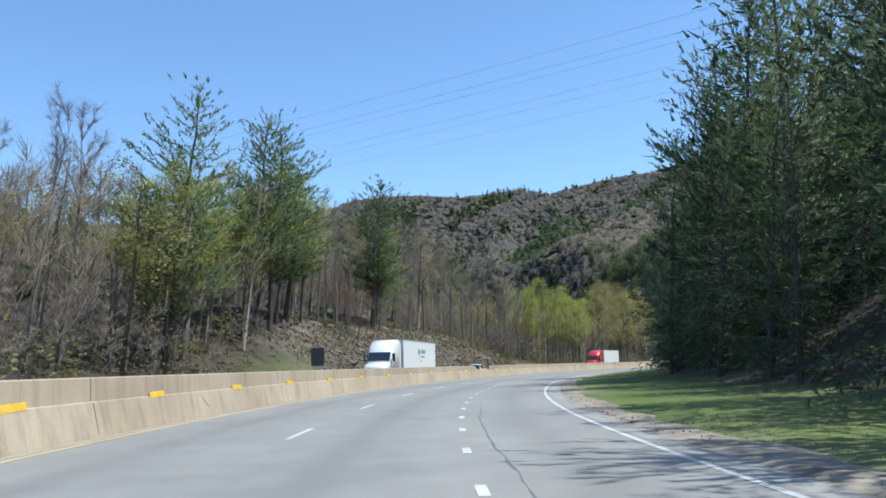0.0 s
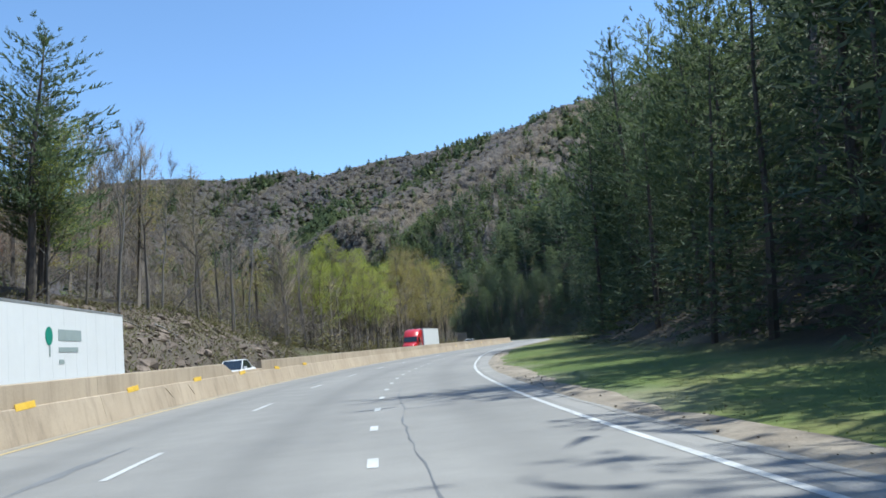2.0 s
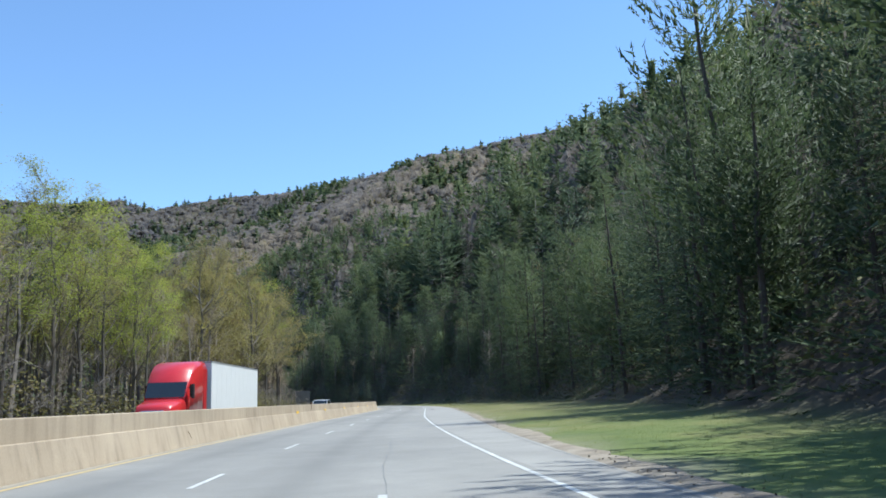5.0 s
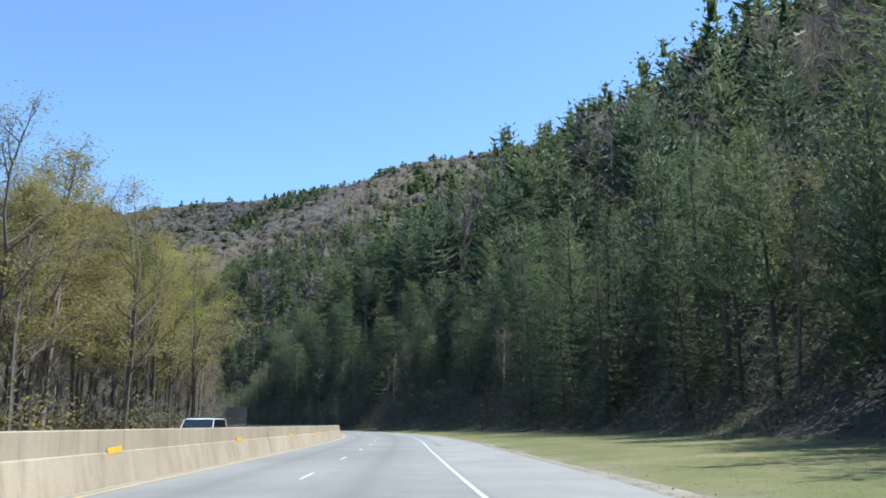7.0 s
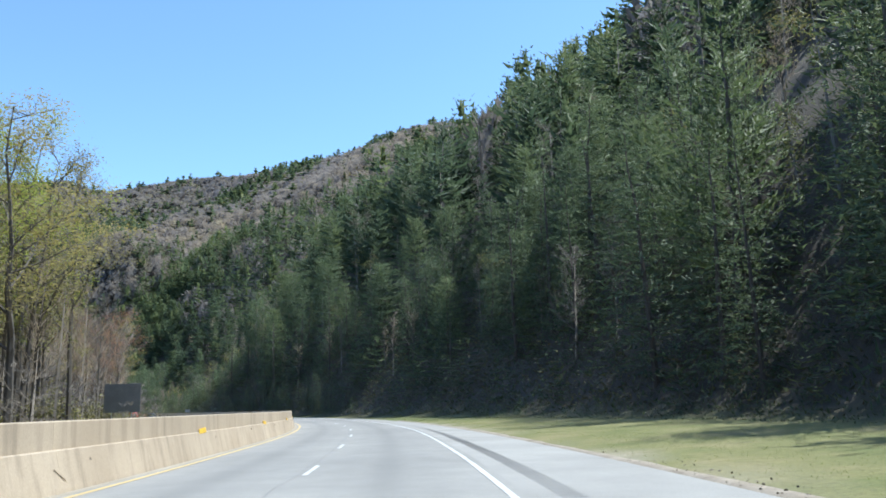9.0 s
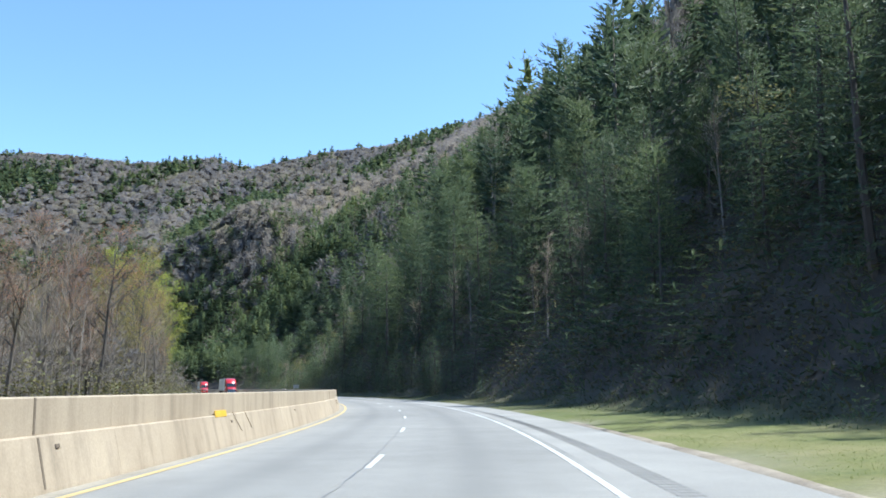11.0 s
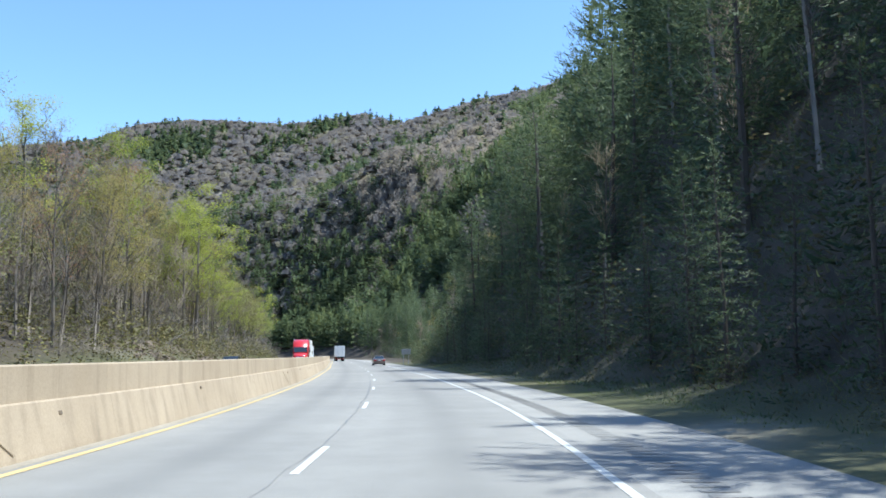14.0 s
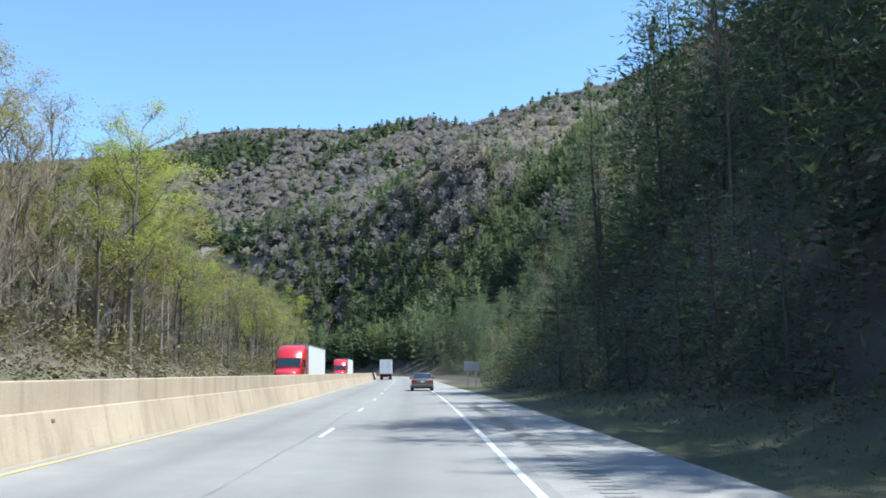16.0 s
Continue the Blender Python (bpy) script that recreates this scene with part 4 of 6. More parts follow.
def build_right_trees():
    r = random.Random(9)
    for s, u, kind, h in ((-16, 19.5, "hemlock", 16), (-8, 20.5, "pine", 20), (-1, 20, "bare", 20), (6, 20, "hemlock", 16), (12, 21, "pine", 22), (7, 20.5, "hemlock", 21), (2, 21.5, "pine", 23), (17, 20.5, "hemlock", 19), (20, 19.2, "hemlock", 18), (25, 22.5, "pine", 21), (57, 23.5, "pine", 26),
                          (62, 22.4, "hemlock", 18), (66, 22.6, "hemlock", 18), (70, 20.4, "hemlock", 20), (69, 23.5, "pine", 21), (82, 25.5, "pine", 29), (49, 21, "hemlock", 14), (53, 22, "hemlock", 15), (73, 21, "hemlock", 14),
                          (77, 21.5, "hemlock", 13), (85, 21.5, "hemlock", 15), (90, 21, "hemlock", 14), (40, 21.5, "hemlock", 15), (34, 21, "hemlock", 13)):
        plant(kind, s, u, h)
    # the tall stand where the bend opens
    for s, u, kind, h in ((157, 26.5, "pine", 28), (152, 27.5, "hemlock", 27), (153, 31, "pine", 31), (147, 26.5, "pine", 29), (143, 27, "hemlock", 26), (137, 26, "pine", 28), (192, 29.2, "pine", 34)):
        plant(kind, s, u, h)
    s = -30.0
    while s < 600:
        c = r.random()
        kind = "hemlock" if c < 0.6 or s > 300 else "pine" if c < 0.85 or 100 < s < 200 else "bare" if c < 0.94 else "olive"
        h = r.uniform(15, 24)
        if s > 330:
            h *= 0.82 if s < 505 else 0.45
        u = float(tree_line(s)) + r.uniform(2.5, 10) + (1.5 if s > 394 else 4.0 if s > 305 else 0)
        plant(kind, s, u, h)
        if 300 < s < 430:
            plant("hemlock" if r.random() < 0.8 else "pine", s + 1.5, u + r.uniform(3.5, 7), h * r.uniform(0.7, 1.0))
        s += r.uniform(3.2, 5.2) if s < 360 else r.uniform(5.5, 9)
    # young hemlocks that shade the narrow verge
    s = 392.0
    while s < 480:
        plant("hemlock", s, float(tree_line(s)) + r.uniform(0.6, 2.6), r.uniform(5, 8.5))
        s += r.uniform(2.6, 4.6)


build_left_trees()
build_right_trees()


# ---- woods farther back: joined, one sheet of trees for each kind ----
def small_conifer(seed, whorls, arms, joints, slim, fan=1, tufts=1, full=1.0, least=0.014):
    """A conifer of unit height in whorls of feathered boughs."""
    rs = np.random.RandomState(seed)
    pine = seed % 2 == 0
    out = []
    lop = rs.uniform(0, 6.28)
    for k in range(whorls):
        t = 0.05 + 0.9 * (max(0.0, k + rs.uniform(-0.3, 0.3)) / max(1, whorls - 1)) ** 0.78
        t = min(max(t, 0.05), 0.95)
        wide = (0.205 if pine else 0.175) * (1 - t) ** 0.62 * (0.7 + 0.3 * min(1, t * 4)) * rs.uniform(0.75, 1.15) + 0.034
        a0 = rs.uniform(0, 6.28)
        for j in range(arms):
            a = a0 + 6.28 * j / arms + rs.uniform(-0.4, 0.4)
            ln = wide * rs.uniform(0.65, 1.2) * (1 + 0.2 * np.cos(a - lop))
            if joints:
                out.append(bough(np.array([0, 0, t]), a, ln, rs.uniform(0.0, 0.2) + 0.4 * t * t, 0.2 if pine else -0.1, joints, fan, slim, 0.4, rs, tufts, least, full))
            else:
                w = unit(np.array([[np.cos(a), np.sin(a), rs.uniform(-0.1, 0.6)]]))
                out.append(blades(np.array([[0, 0, t - 0.03]]), w, ln * 1.2, ln * slim, rs))
    tip = (0.86, 0.13, 0.02) if joints > 2 else (0.78, 0.21, 0.055)
    out.append(blades(np.repeat(np.array([[0, 0, tip[0]]]), 4, 0), unit(rs.normal(0, 0.09, (4, 3)) + (0, 0, 1.0)), tip[1], tip[2], rs))
    return np.concatenate(out)


def small_bare(seed, n, wide=1.0, long=1.0):
    """A leafless tree of unit height: upswept branches, each with short twigs."""
    rs = np.random.RandomState(seed)
    k = max(7, n // 14)
    t = rs.uniform(0.28, 0.88, k)
    a = rs.uniform(0, 6.28, k)
    way = unit(np.stack([np.cos(a), np.sin(a), rs.uniform(0.9, 2.4, k)], 1))
    root = np.stack([0 * a, 0 * a, t - 0.06], 1)
    ln = rs.uniform(0.14, 0.32, k) * (1.25 - t)
    limb = blades(root, way, ln, 0.009 * wide ** 0.5, rs)
    pick = rs.randint(0, k, n - k)
    f = rs.uniform(0.2, 1.05, n - k)
    o = root[pick] + way[pick] * (ln[pick] * f)[:, None] + rs.normal(0, 0.008, (n - k, 3))
    w = unit(way[pick] + rs.normal(0, 0.45, (n - k, 3)) + (0, 0, 0.25))
    twig = blades(o, w, rs.uniform(0.06, 0.13, n - k) * (0.5 + 0.5 * long), rs.uniform(0.014, 0.03, n - k) * wide, rs)
    return np.concatenate([limb, twig])


def small_leafy(seed, n, wide=1.0):
    rs = np.random.RandomState(seed)
    k = 9
    heart = unit(rs.normal(size=(k, 3))) * rs.uniform(0.3, 1.0, (k, 1)) * (0.15, 0.15, 0.27) + (0, 0, 0.66)
    p = heart[rs.randint(0, k, n)] + unit(rs.normal(size=(n, 3))) * rs.uniform(0.3, 1.0, n)[:, None] * (0.085, 0.085, 0.075)
    return cards(p, rs.uniform(0.05, 0.10, n) * wide, rs)


def bush(seed, n, wide=1.0):
    """A dome of leaves from the ground up."""
    rs = np.random.RandomState(seed)
    a, r = rs.uniform(0, 6.28, n), rs.uniform(0, 1, n) ** 0.5
    z = rs.uniform(0, 1, n) ** 1.2 * np.sqrt(np.clip(1.05 - r ** 2, 0, 1))
    lump = 0.75 + 0.25 * np.sin(a * 3 + seed) * np.sin(z * 7 + seed)
    p = np.stack([np.cos(a) * r * 0.36 * lump, np.sin(a) * r * 0.36 * lump, z * 0.95], 1)
    return cards(p, rs.uniform(0.06, 0.15, n) * wide, rs, 0.7)


def far_crown(seed, n=24, fuzz=1.0, core=0.72):
    """A distant leafless tree: a rounded crown of twig bundles, closed within by a small core."""
    rs = np.random.RandomState(seed)
    m = 5
    rings = []
    for r, z in ((0.24, 0.34), (0.22, 0.66)):
        a = (np.arange(m) + rs.uniform(-0.3, 0.3, m)) * 2 * np.pi / m
        rr = r * core * rs.uniform(0.7, 1.2, m)
        rings.append(np.stack([np.cos(a) * rr, np.sin(a) * rr, z * (0.6 + 0.4 * core) + rs.uniform(-0.06, 0.06, m)], 1))
    top = np.array([*rs.normal(0, 0.03, 2), 0.62 + 0.28 * core])
    dome = []
    for j in range(m):
        k = (j + 1) % m
        dome += [(rings[0][j], rings[0][k], rings[1][k]), (rings[0][j], rings[1][k], rings[1][j]), (rings[1][j], rings[1][k], top)]
    t = rs.uniform(-0.7, 1, n)
    a = rs.uniform(0, 6.28, n)
    r = 0.25 * np.sqrt(1 - t ** 2) * rs.uniform(0.6, 1.0, n)
    o = np.stack([np.cos(a) * r, np.sin(a) * r, 0.54 + 0.30 * t], 1)
    w = unit(np.stack([np.cos(a) * 0.7, np.sin(a) * 0.7, rs.uniform(0.3, 1.6, n)], 1))
    fray = blades(o - w * 0.04, w, rs.uniform(0.12, 0.22, n) * fuzz, rs.uniform(0.045, 0.085, n) * fuzz, rs)
    return np.concatenate([np.array(dome), fray])


def stem(seed):
    rs = np.random.RandomState(seed)
    top = np.append(rs.normal(0, 0.02, 2), 0.88)
    return tube([(0, 0, -0.01), top * (0.5, 0.5, 0.5) + np.append(rs.normal(0, 0.012, 2), 0), top], (0.011, 0.008, 0.002), 3)


STEMS = [stem(640 + i) for i in range(5)]
stem_list = []


def woods(name, protos, xs, ys, hs, mat, label, seed, lean=None, wide=1.0, stems=False, sink=0.3, calm=0.0):
    rs = np.random.RandomState(seed)
    if stems:
        st = rs.uniform(0, 1, len(xs)) < 0.5
        stem_list.append((xs[st], ys[st], hs[st], lean[st]))
    zs = ground_at(xs, ys) - sink
    pick = rs.randint(0, len(protos), len(xs))
    ang = rs.uniform(0, 6.28, len(xs))
    own = np.clip(0.5 + 0.2 * wave(xs, ys, 40, seed + 50) + rs.normal(0, 0.2, len(xs)), 0.04, 1.0)
    out, tone, soft = [], [], []
    for k, p in enumerate(protos):
        m = pick == k
        if not m.any():
            continue
        c, s_ = np.cos(ang[m])[:, None, None], np.sin(ang[m])[:, None, None]
        h = hs[m][:, None, None]
        wd = h * wide * rs.uniform(0.85, 1.3, (m.sum(), 1, 1))
        x = (p[None, :, :, 0] * c - p[None, :, :, 1] * s_) * wd
        y = (p[None, :, :, 0] * s_ + p[None, :, :, 1] * c) * wd
        z = p[None, :, :, 2] * h
        if lean is not None:
            x = x + z * lean[m][:, None, None]
        out.append(np.stack([x + xs[m][:, None, None], y + ys[m][:, None, None], z + zs[m][:, None, None]], -1).reshape(-1, 3, 3))
        tone.append(np.repeat(own[m], len(p)))
        d = unit(outward(p) + (0, 0, calm))[None]
        soft.append(np.stack([d[..., 0] * c[..., 0] - d[..., 1] * s_[..., 0], d[..., 0] * s_[..., 0] + d[..., 1] * c[..., 0], d[..., 2] + 0 * c[..., 0]], -1).reshape(-1, 3))
    ob = soup(name, np.concatenate(out), mat, None, np.concatenate(tone), np.concatenate(soft))
    tagged(ob, label, "trees", "", "stuff")
    return ob


CON_NEAR = [small_conifer(206 + i, 18, 6, 3, 0.27, 1, 4, 1.3) for i in range(6)]
CON_CLOSE = [small_conifer(606 + i, 20, 7, 4, 0.26, 1, 7, 1.2, 0.008) for i in range(4)]
BARE_NEAR = [small_bare(216 + i, 420, 0.13, 0.42) for i in range(5)]
LEAF_NEAR = [small_leafy(226 + i, 500, 0.17) for i in range(4)]
CON_MID = [small_conifer(200 + i, 15, 6, 4, 0.3, 1, 1, 1.1) for i in range(6)]
BARE_MID = [small_bare(210 + i, 300, 0.13, 0.6) for i in range(5)]
LEAF_MID = [small_leafy(220 + i, 340, 0.23) for i in range(5)]
CON_BACK = [small_conifer(205 + i, 10, 4, 2, 0.5, 1, 1, 1.7) for i in range(6)]
BARE_BACK = [far_crown(515 + 3 * i, 64, 0.7, 0.5) for i in range(5)]
LEAF_BACK = [small_leafy(225 + i, 50, 0.8) for i in range(4)]
BARE_FOOT = [far_crown(710 + 3 * i, 120, 0.5, 0.62) for i in range(5)]
CON_FAR = [small_conifer(230 + i, 7, 4, 0, 1.25) for i in range(6)]
BARE_FAR = [far_crown(240 + 3 * i, 26, 0.8, 0.9) for i in range(6)]
LEAF_FAR = [small_leafy(250 + i, 10, 1.5) for i in range(4)]


def scatter_road(s0, s1, u0, u1, gap, seed):
    """Jittered places in road plan, u counted outwards."""
    rs = np.random.RandomState(seed)
    s, u = np.meshgrid(np.arange(s0, s1, gap), np.arange(u0, u1, gap))
    s = s.ravel() + rs.uniform(-0.5, 0.5, s.size) * gap
    u = u.ravel() + rs.uniform(-0.5, 0.5, u.size) * gap
    return s, u, rs


def build_mid_woods():
    # right slope
    s, v, rs = scatter_road(-20, 760, 9, 150, 5.8, 300)
    x, y = at(s, tree_line(s) + v)
    keep = (x > -5) & (x < 420)
    s, v, x, y = s[keep], v[keep], x[keep], y[keep]
    patch = wave(x, y, 45, 9)
    c = rs.uniform(0, 1, len(x)) + 0.25 * patch
    c += np.where((s > 500) & (s < 640) & (v < 36) & (c < 0.8), 0.42, 0)
    ev, lf = c < 0.56, c > 0.97
    br = ~ev & ~lf
    ln = np.radians(4) * np.clip((190 - s) / 90, 0, 1)
    hs = rs.uniform(13, 24, len(x)) * np.where(rs.uniform(0, 1, len(x)) < 0.1, 1.35, 1.0) * np.where(v < 36, np.interp(s, [300, 335, 388, 420, 500, 540, 640, 680], [1, 0.87, 0.87, 0.9, 0.95, 0.7, 0.6, 0.9]), 1)
    for near, tag, con, bare, leaf in ((v < 20, "lower_", CON_NEAR, BARE_NEAR, LEAF_NEAR), ((v >= 20) & (v < 48), "", CON_MID, BARE_MID, LEAF_MID), (v >= 48, "upper_", CON_BACK, BARE_BACK, LEAF_BACK)):
        if tag == "lower_":
            k = ev & near & (s > 300) & (s < 455)
            woods("roadside_evergreens", CON_CLOSE, x[k], y[k], hs[k], HEMLOCK, "feathery dark evergreens close above the road", 24, ln[k], 1.1, True)
            near = near & ~((s > 300) & (s < 455) & ev)
        k = ev & near
        woods(tag + "hillside_evergreens", con, x[k], y[k], hs[k], HEMLOCK, "dark evergreen wood on the steep hillside", 1, ln[k], 1.15, tag != "upper_")
        k = br & near
        woods(tag + "hillside_bare_trees", bare, x[k], y[k], hs[k] * (0.62 if tag == "lower_" else 0.85), TWIG, "leafless trees among the hillside evergreens", 2, ln[k], 1.0, tag != "upper_")
        k = lf & near
        woods(tag + "hillside_budding_trees", leaf, x[k], y[k], hs[k] * 0.75, DULL_BUDS, "olive budding trees on the hillside", 3, ln[k], 1.0, tag != "upper_")
    # left bank
    s, w, rs = scatter_road(20, 680, 9, 44, 4.3, 301)
    open_ = (s > 84) & (s < 166) & (w < 12.5)
    s, w = s[~open_], w[~open_]
    x, y = at(s, LEFT_EDGE - w)
    c = rs.uniform(0, 1, len(x))
    green = np.where((s > 55) & (s < 100), 0.45, np.where((s > 185) & (s < 335), 0.5, np.where(s > 455, 0.5, np.where(s > 395, 0.22, 0.12))))
    ev = (c < 0.05) & (s > 575)
    lf = (c > 1 - green) & ~ev
    br = ~ev & ~lf
    hs = rs.uniform(0.75, 1.05, len(x)) * np.interp(s, [0, 100, 140, 200, 330, 370, 450, 480, 560, 700], [17, 21, 21, 17, 19, 13, 13, 18, 18, 18])
    ln = np.radians(4) * np.clip((190 - s) / 90, 0, 1)
    woods("bank_evergreens", CON_MID, x[ev], y[ev], hs[ev], NEEDLES, "evergreens on the wooded bank", 4, ln[ev], 1.0, True)
    woods("bank_bare_trees", BARE_MID, x[br], y[br], hs[br], TWIG, "leafless grey-brown trees on the bank", 5, ln[br], 1.0, True)
    woods("bank_budding_trees", LEAF_MID, x[lf], y[lf], hs[lf], DULL_BUDS, "olive budding trees on the bank", 6, ln[lf], 1.0, True)


def build_far_woods():
    rs = np.random.RandomState(400)
    X, Y = np.meshgrid(np.arange(-640, 800, 5.7), np.arange(240, 1460, 5.7))
    x = X.ravel() + rs.uniform(-4.4, 4.4, X.size)
    y = Y.ravel() + rs.uniform(-4.4, 4.4, X.size)
    # closer on the steep face over the far bend
    x = np.append(x, rs.uniform(40, 270, 2600))
    y = np.append(y, rs.uniform(760, 990, 2600))
    s, u = along(x, y)
    z = relief(x, y)
    keep = ((u > tree_line(s) + 140) | (u < -56) | (s > 740)) & (off_road(x, y) > 30) & (z > 2)
    # thinner on the folds that the road never sees
    fold = ((x < -30) & (y < 945)) | ((x > 340) & (y < 640))
    keep &= ~fold | (rs.uniform(0, 1, len(x)) < 0.3)
    # only the slopes that face the valley
    keep &= ~((x < -250) & (y < 700))
    keep &= (x > 430) | (y < np.interp(x, [c[0] for c in CREST[:14]], [c[1] for c in CREST[:14]]) + 25)
    x, y, z = x[keep], y[keep], z[keep]
    patch = wave(x, y, 90, 12) + 0.6 * wave(x, y, 30, 13) - np.clip((z - 120) / 260, -0.3, 0.8)
    c = rs.uniform(0, 1, len(x))
    low = np.clip((150 - z) / 120, 0, 1)
    ev = c < np.clip(0.26 + 0.24 * low + 0.45 * np.clip((90 - z) / 40, 0, 1) + 0.9 * patch, 0.09, 0.9)
    near_ = (off_road(x, y) < 190) & (y < 730)
    ev |= near_ & (c < 0.66)
    ev |= (off_road(x, y) < 125) & (y > 730) & (c < np.interp(z, [40, 70, 130], [0.6, 0.28, 0.12]))
    lf = (c > 0.93 - 0.06 * low) & ~ev
    br = ~ev & ~lf
    close = ((off_road(x, y) < 190) & (y < 730)) | (np.hypot(x - 150, y - 420) < 470) & (y > 560)
    foot = (off_road(x, y) < 190) & (y < 730)
    foot |= (off_road(x, y) < 125) & (y < 990) & (x > 40) & (x < 270)
    k = ev & foot
    woods("valley_evergreens", CON_BACK, x[k], y[k], rs.uniform(12, 21, k.sum()), HEMLOCK, "dense evergreens at the foot of the mountain", 18, None, 1.3, calm=0.5)
    k = ev & ~foot
    woods("mountain_evergreens", CON_FAR, x[k], y[k], rs.uniform(9, 17, k.sum()), HEMLOCK, "evergreen patches on the mountain", 7, None, 1.75, calm=0.6)
    k = br & close
    woods("valley_bare_trees", BARE_FOOT, x[k], y[k], rs.uniform(9, 15, k.sum()), FAR_TWIG, "grey leafless trees at the foot of the mountain", 19, None, 1.5, calm=0.8)
    k = br & ~close
    woods("mountain_bare_trees", BARE_FAR, x[k], y[k], rs.uniform(7, 11, k.sum()), FAR_TWIG, "grey leafless forest on the mountain", 8, None, 2.2, calm=0.9)
    woods("mountain_budding_trees", LEAF_FAR, x[lf], y[lf], rs.uniform(8, 13, lf.sum()), DULL_BUDS, "first olive leaves on the mountain", 9, None, 1.3)




def build_outer_woods():
    """Coarser forest on the slopes that lie outside the drive's view."""
    rs = np.random.RandomState(401)
    X, Y = np.meshgrid(np.arange(-620, 820, 13.0), np.arange(-260, 720, 13.0))
    x = X.ravel() + rs.uniform(-6, 6, X.size)
    y = Y.ravel() + rs.uniform(-6, 6, X.size)
    s, u = along(x, y)
    low = (relief(x, y) <= 2) & (y < 700)
    keep = (((u < -56) & ((y < 242) | (x < -250) | low)) | ((u > tree_line(s) + 145) & (y < 242))) & (off_road(x, y) > 40)
    x, y = x[keep], y[keep]
    ev = rs.uniform(0, 1, len(x)) < 0.4 + 0.5 * wave(x, y, 80, 15)
    woods("outer_evergreens", CON_FAR, x[ev], y[ev], rs.uniform(12, 20, ev.sum()), HEMLOCK, "evergreens on the outer slopes", 22, None, 1.8)
    woods("outer_bare_trees", BARE_FAR, x[~ev], y[~ev], rs.uniform(12, 18, (~ev).sum()), FAR_TWIG, "leafless trees on the outer slopes", 23, None, 1.8)


def build_brush():
    """Undergrowth along both wood edges."""
    s, w, rs = scatter_road(15, 660, 2.2, 21, 2.0, 302)
    keep = rs.uniform(0, 1, len(s)) < np.where((s > 84) & (s < 166) & (w < 12.5), 0.62, np.where(w < 4, 0.5, 0.8))
    s, w = s[keep], w[keep]
    x, y = at(s, LEFT_EDGE - w)
    h = rs.uniform(0.9, 3.2, len(x)) * np.clip(0.45 + w / 12, 0.4, 1) * np.interp(s, [0, 80, 84, 140, 170, 440, 470], [1.4, 1.4, 0.75, 0.75, 1.4, 1.3, 1.5])
    c = rs.uniform(0, 1, len(x))
    k, g = c < 0.38, c > 0.86
    woods("bank_brush", [bush(260 + i, 64, 0.62) for i in range(4)], x[k], y[k], h[k], SCRUB, "tangled brown-green scrub along the bank", 10, None, 1.4, sink=-0.05)
    woods("bank_spring_shrubs", [bush(265 + i, 90, 0.5) for i in range(4)], x[g], y[g], h[g] * 1.2, DULL_BUDS, "low shrubs in first olive leaf on the bank", 17, None, 1.2, sink=-0.05)
    k = ~k & ~g
    woods("bank_brambles", [small_bare(270 + i, 80, 0.32) for i in range(4)], x[k], y[k], h[k] * 1.6, TWIG, "leafless saplings and brambles on the bank", 11, None, 1.7, sink=-0.05)
    s, w, rs = scatter_road(28, 205, 7, 32, 2.7, 306)
    bare = (s > 84) & (s < 166) & (w < 12.5)
    s, w = s[~bare], w[~bare]
    x, y = at(s, LEFT_EDGE - w)
    h = rs.uniform(4, 9, len(x))
    k = rs.uniform(0, 1, len(x)) < 0.8
    woods("bank_saplings", [small_bare(310 + i, 150, 0.17, 0.65) for i in range(5)], x[k], y[k], h[k], TWIG, "thicket of leafless grey-brown saplings", 20, None, 1.6, sink=0.6)
    woods("bank_olive_saplings", [small_leafy(320 + i, 110, 0.3) for i in range(4)], x[~k], y[~k], h[~k], DULL_BUDS, "saplings in first olive leaf", 21, None, 1.3, sink=1.2)
    s, w, rs = scatter_road(448, 615, 4.5, 24, 3.2, 307)
    x, y = at(s, LEFT_EDGE - w)
    h = rs.uniform(2.5, 6.5, len(x)) * np.clip(0.4 + w / 14, 0.4, 1)
    k = rs.uniform(0, 1, len(x)) < 0.55
    woods("bank_olive_thicket", [bush(330 + i, 120, 0.42) for i in range(4)], x[k], y[k], h[k], DULL_BUDS, "thicket in first olive leaf under the trees", 25, None, 1.2, sink=-0.05)
    woods("bank_brown_thicket", [bush(335 + i, 100, 0.42) for i in range(4)], x[~k], y[~k], h[~k], SCRUB, "brown thicket under the trees of the bank", 26, None, 1.2, sink=-0.05)
    s, v, rs = scatter_road(-30, 720, 0.5, 20, 2.7, 303)
    x, y = at(s, tree_line(s) + v)
    h = rs.uniform(1.6, 5.0, len(x)) * np.clip(0.35 + v / 6, 0.3, 1)
    k = rs.uniform(0, 1, len(x)) < 0.5
    woods("wood_edge_evergreens", [small_conifer(280 + i, 9, 4, 3, 0.3, 1, 1, 1.1) for i in range(4)], x[k], y[k], h[k] * 1.6, HEMLOCK, "young evergreens under the hillside wood", 12, None, 1.6, sink=-0.05)
    woods("wood_edge_scrub", [bush(290 + i, 46, 0.48) for i in range(4)], x[~k], y[~k], h[~k], SCRUB, "dull scrub at the hillside wood's edge", 13, None, 1.5, sink=-0.05)

    s, v, rs = scatter_road(285, 640, 0.2, 14, 2.3, 304)
    x, y = at(s, tree_line(s) + v)
    h = rs.uniform(0.9, 3.0, len(x)) * np.clip(0.4 + v / 7, 0.4, 1)
    k = rs.uniform(0, 1, len(x)) < 0.65
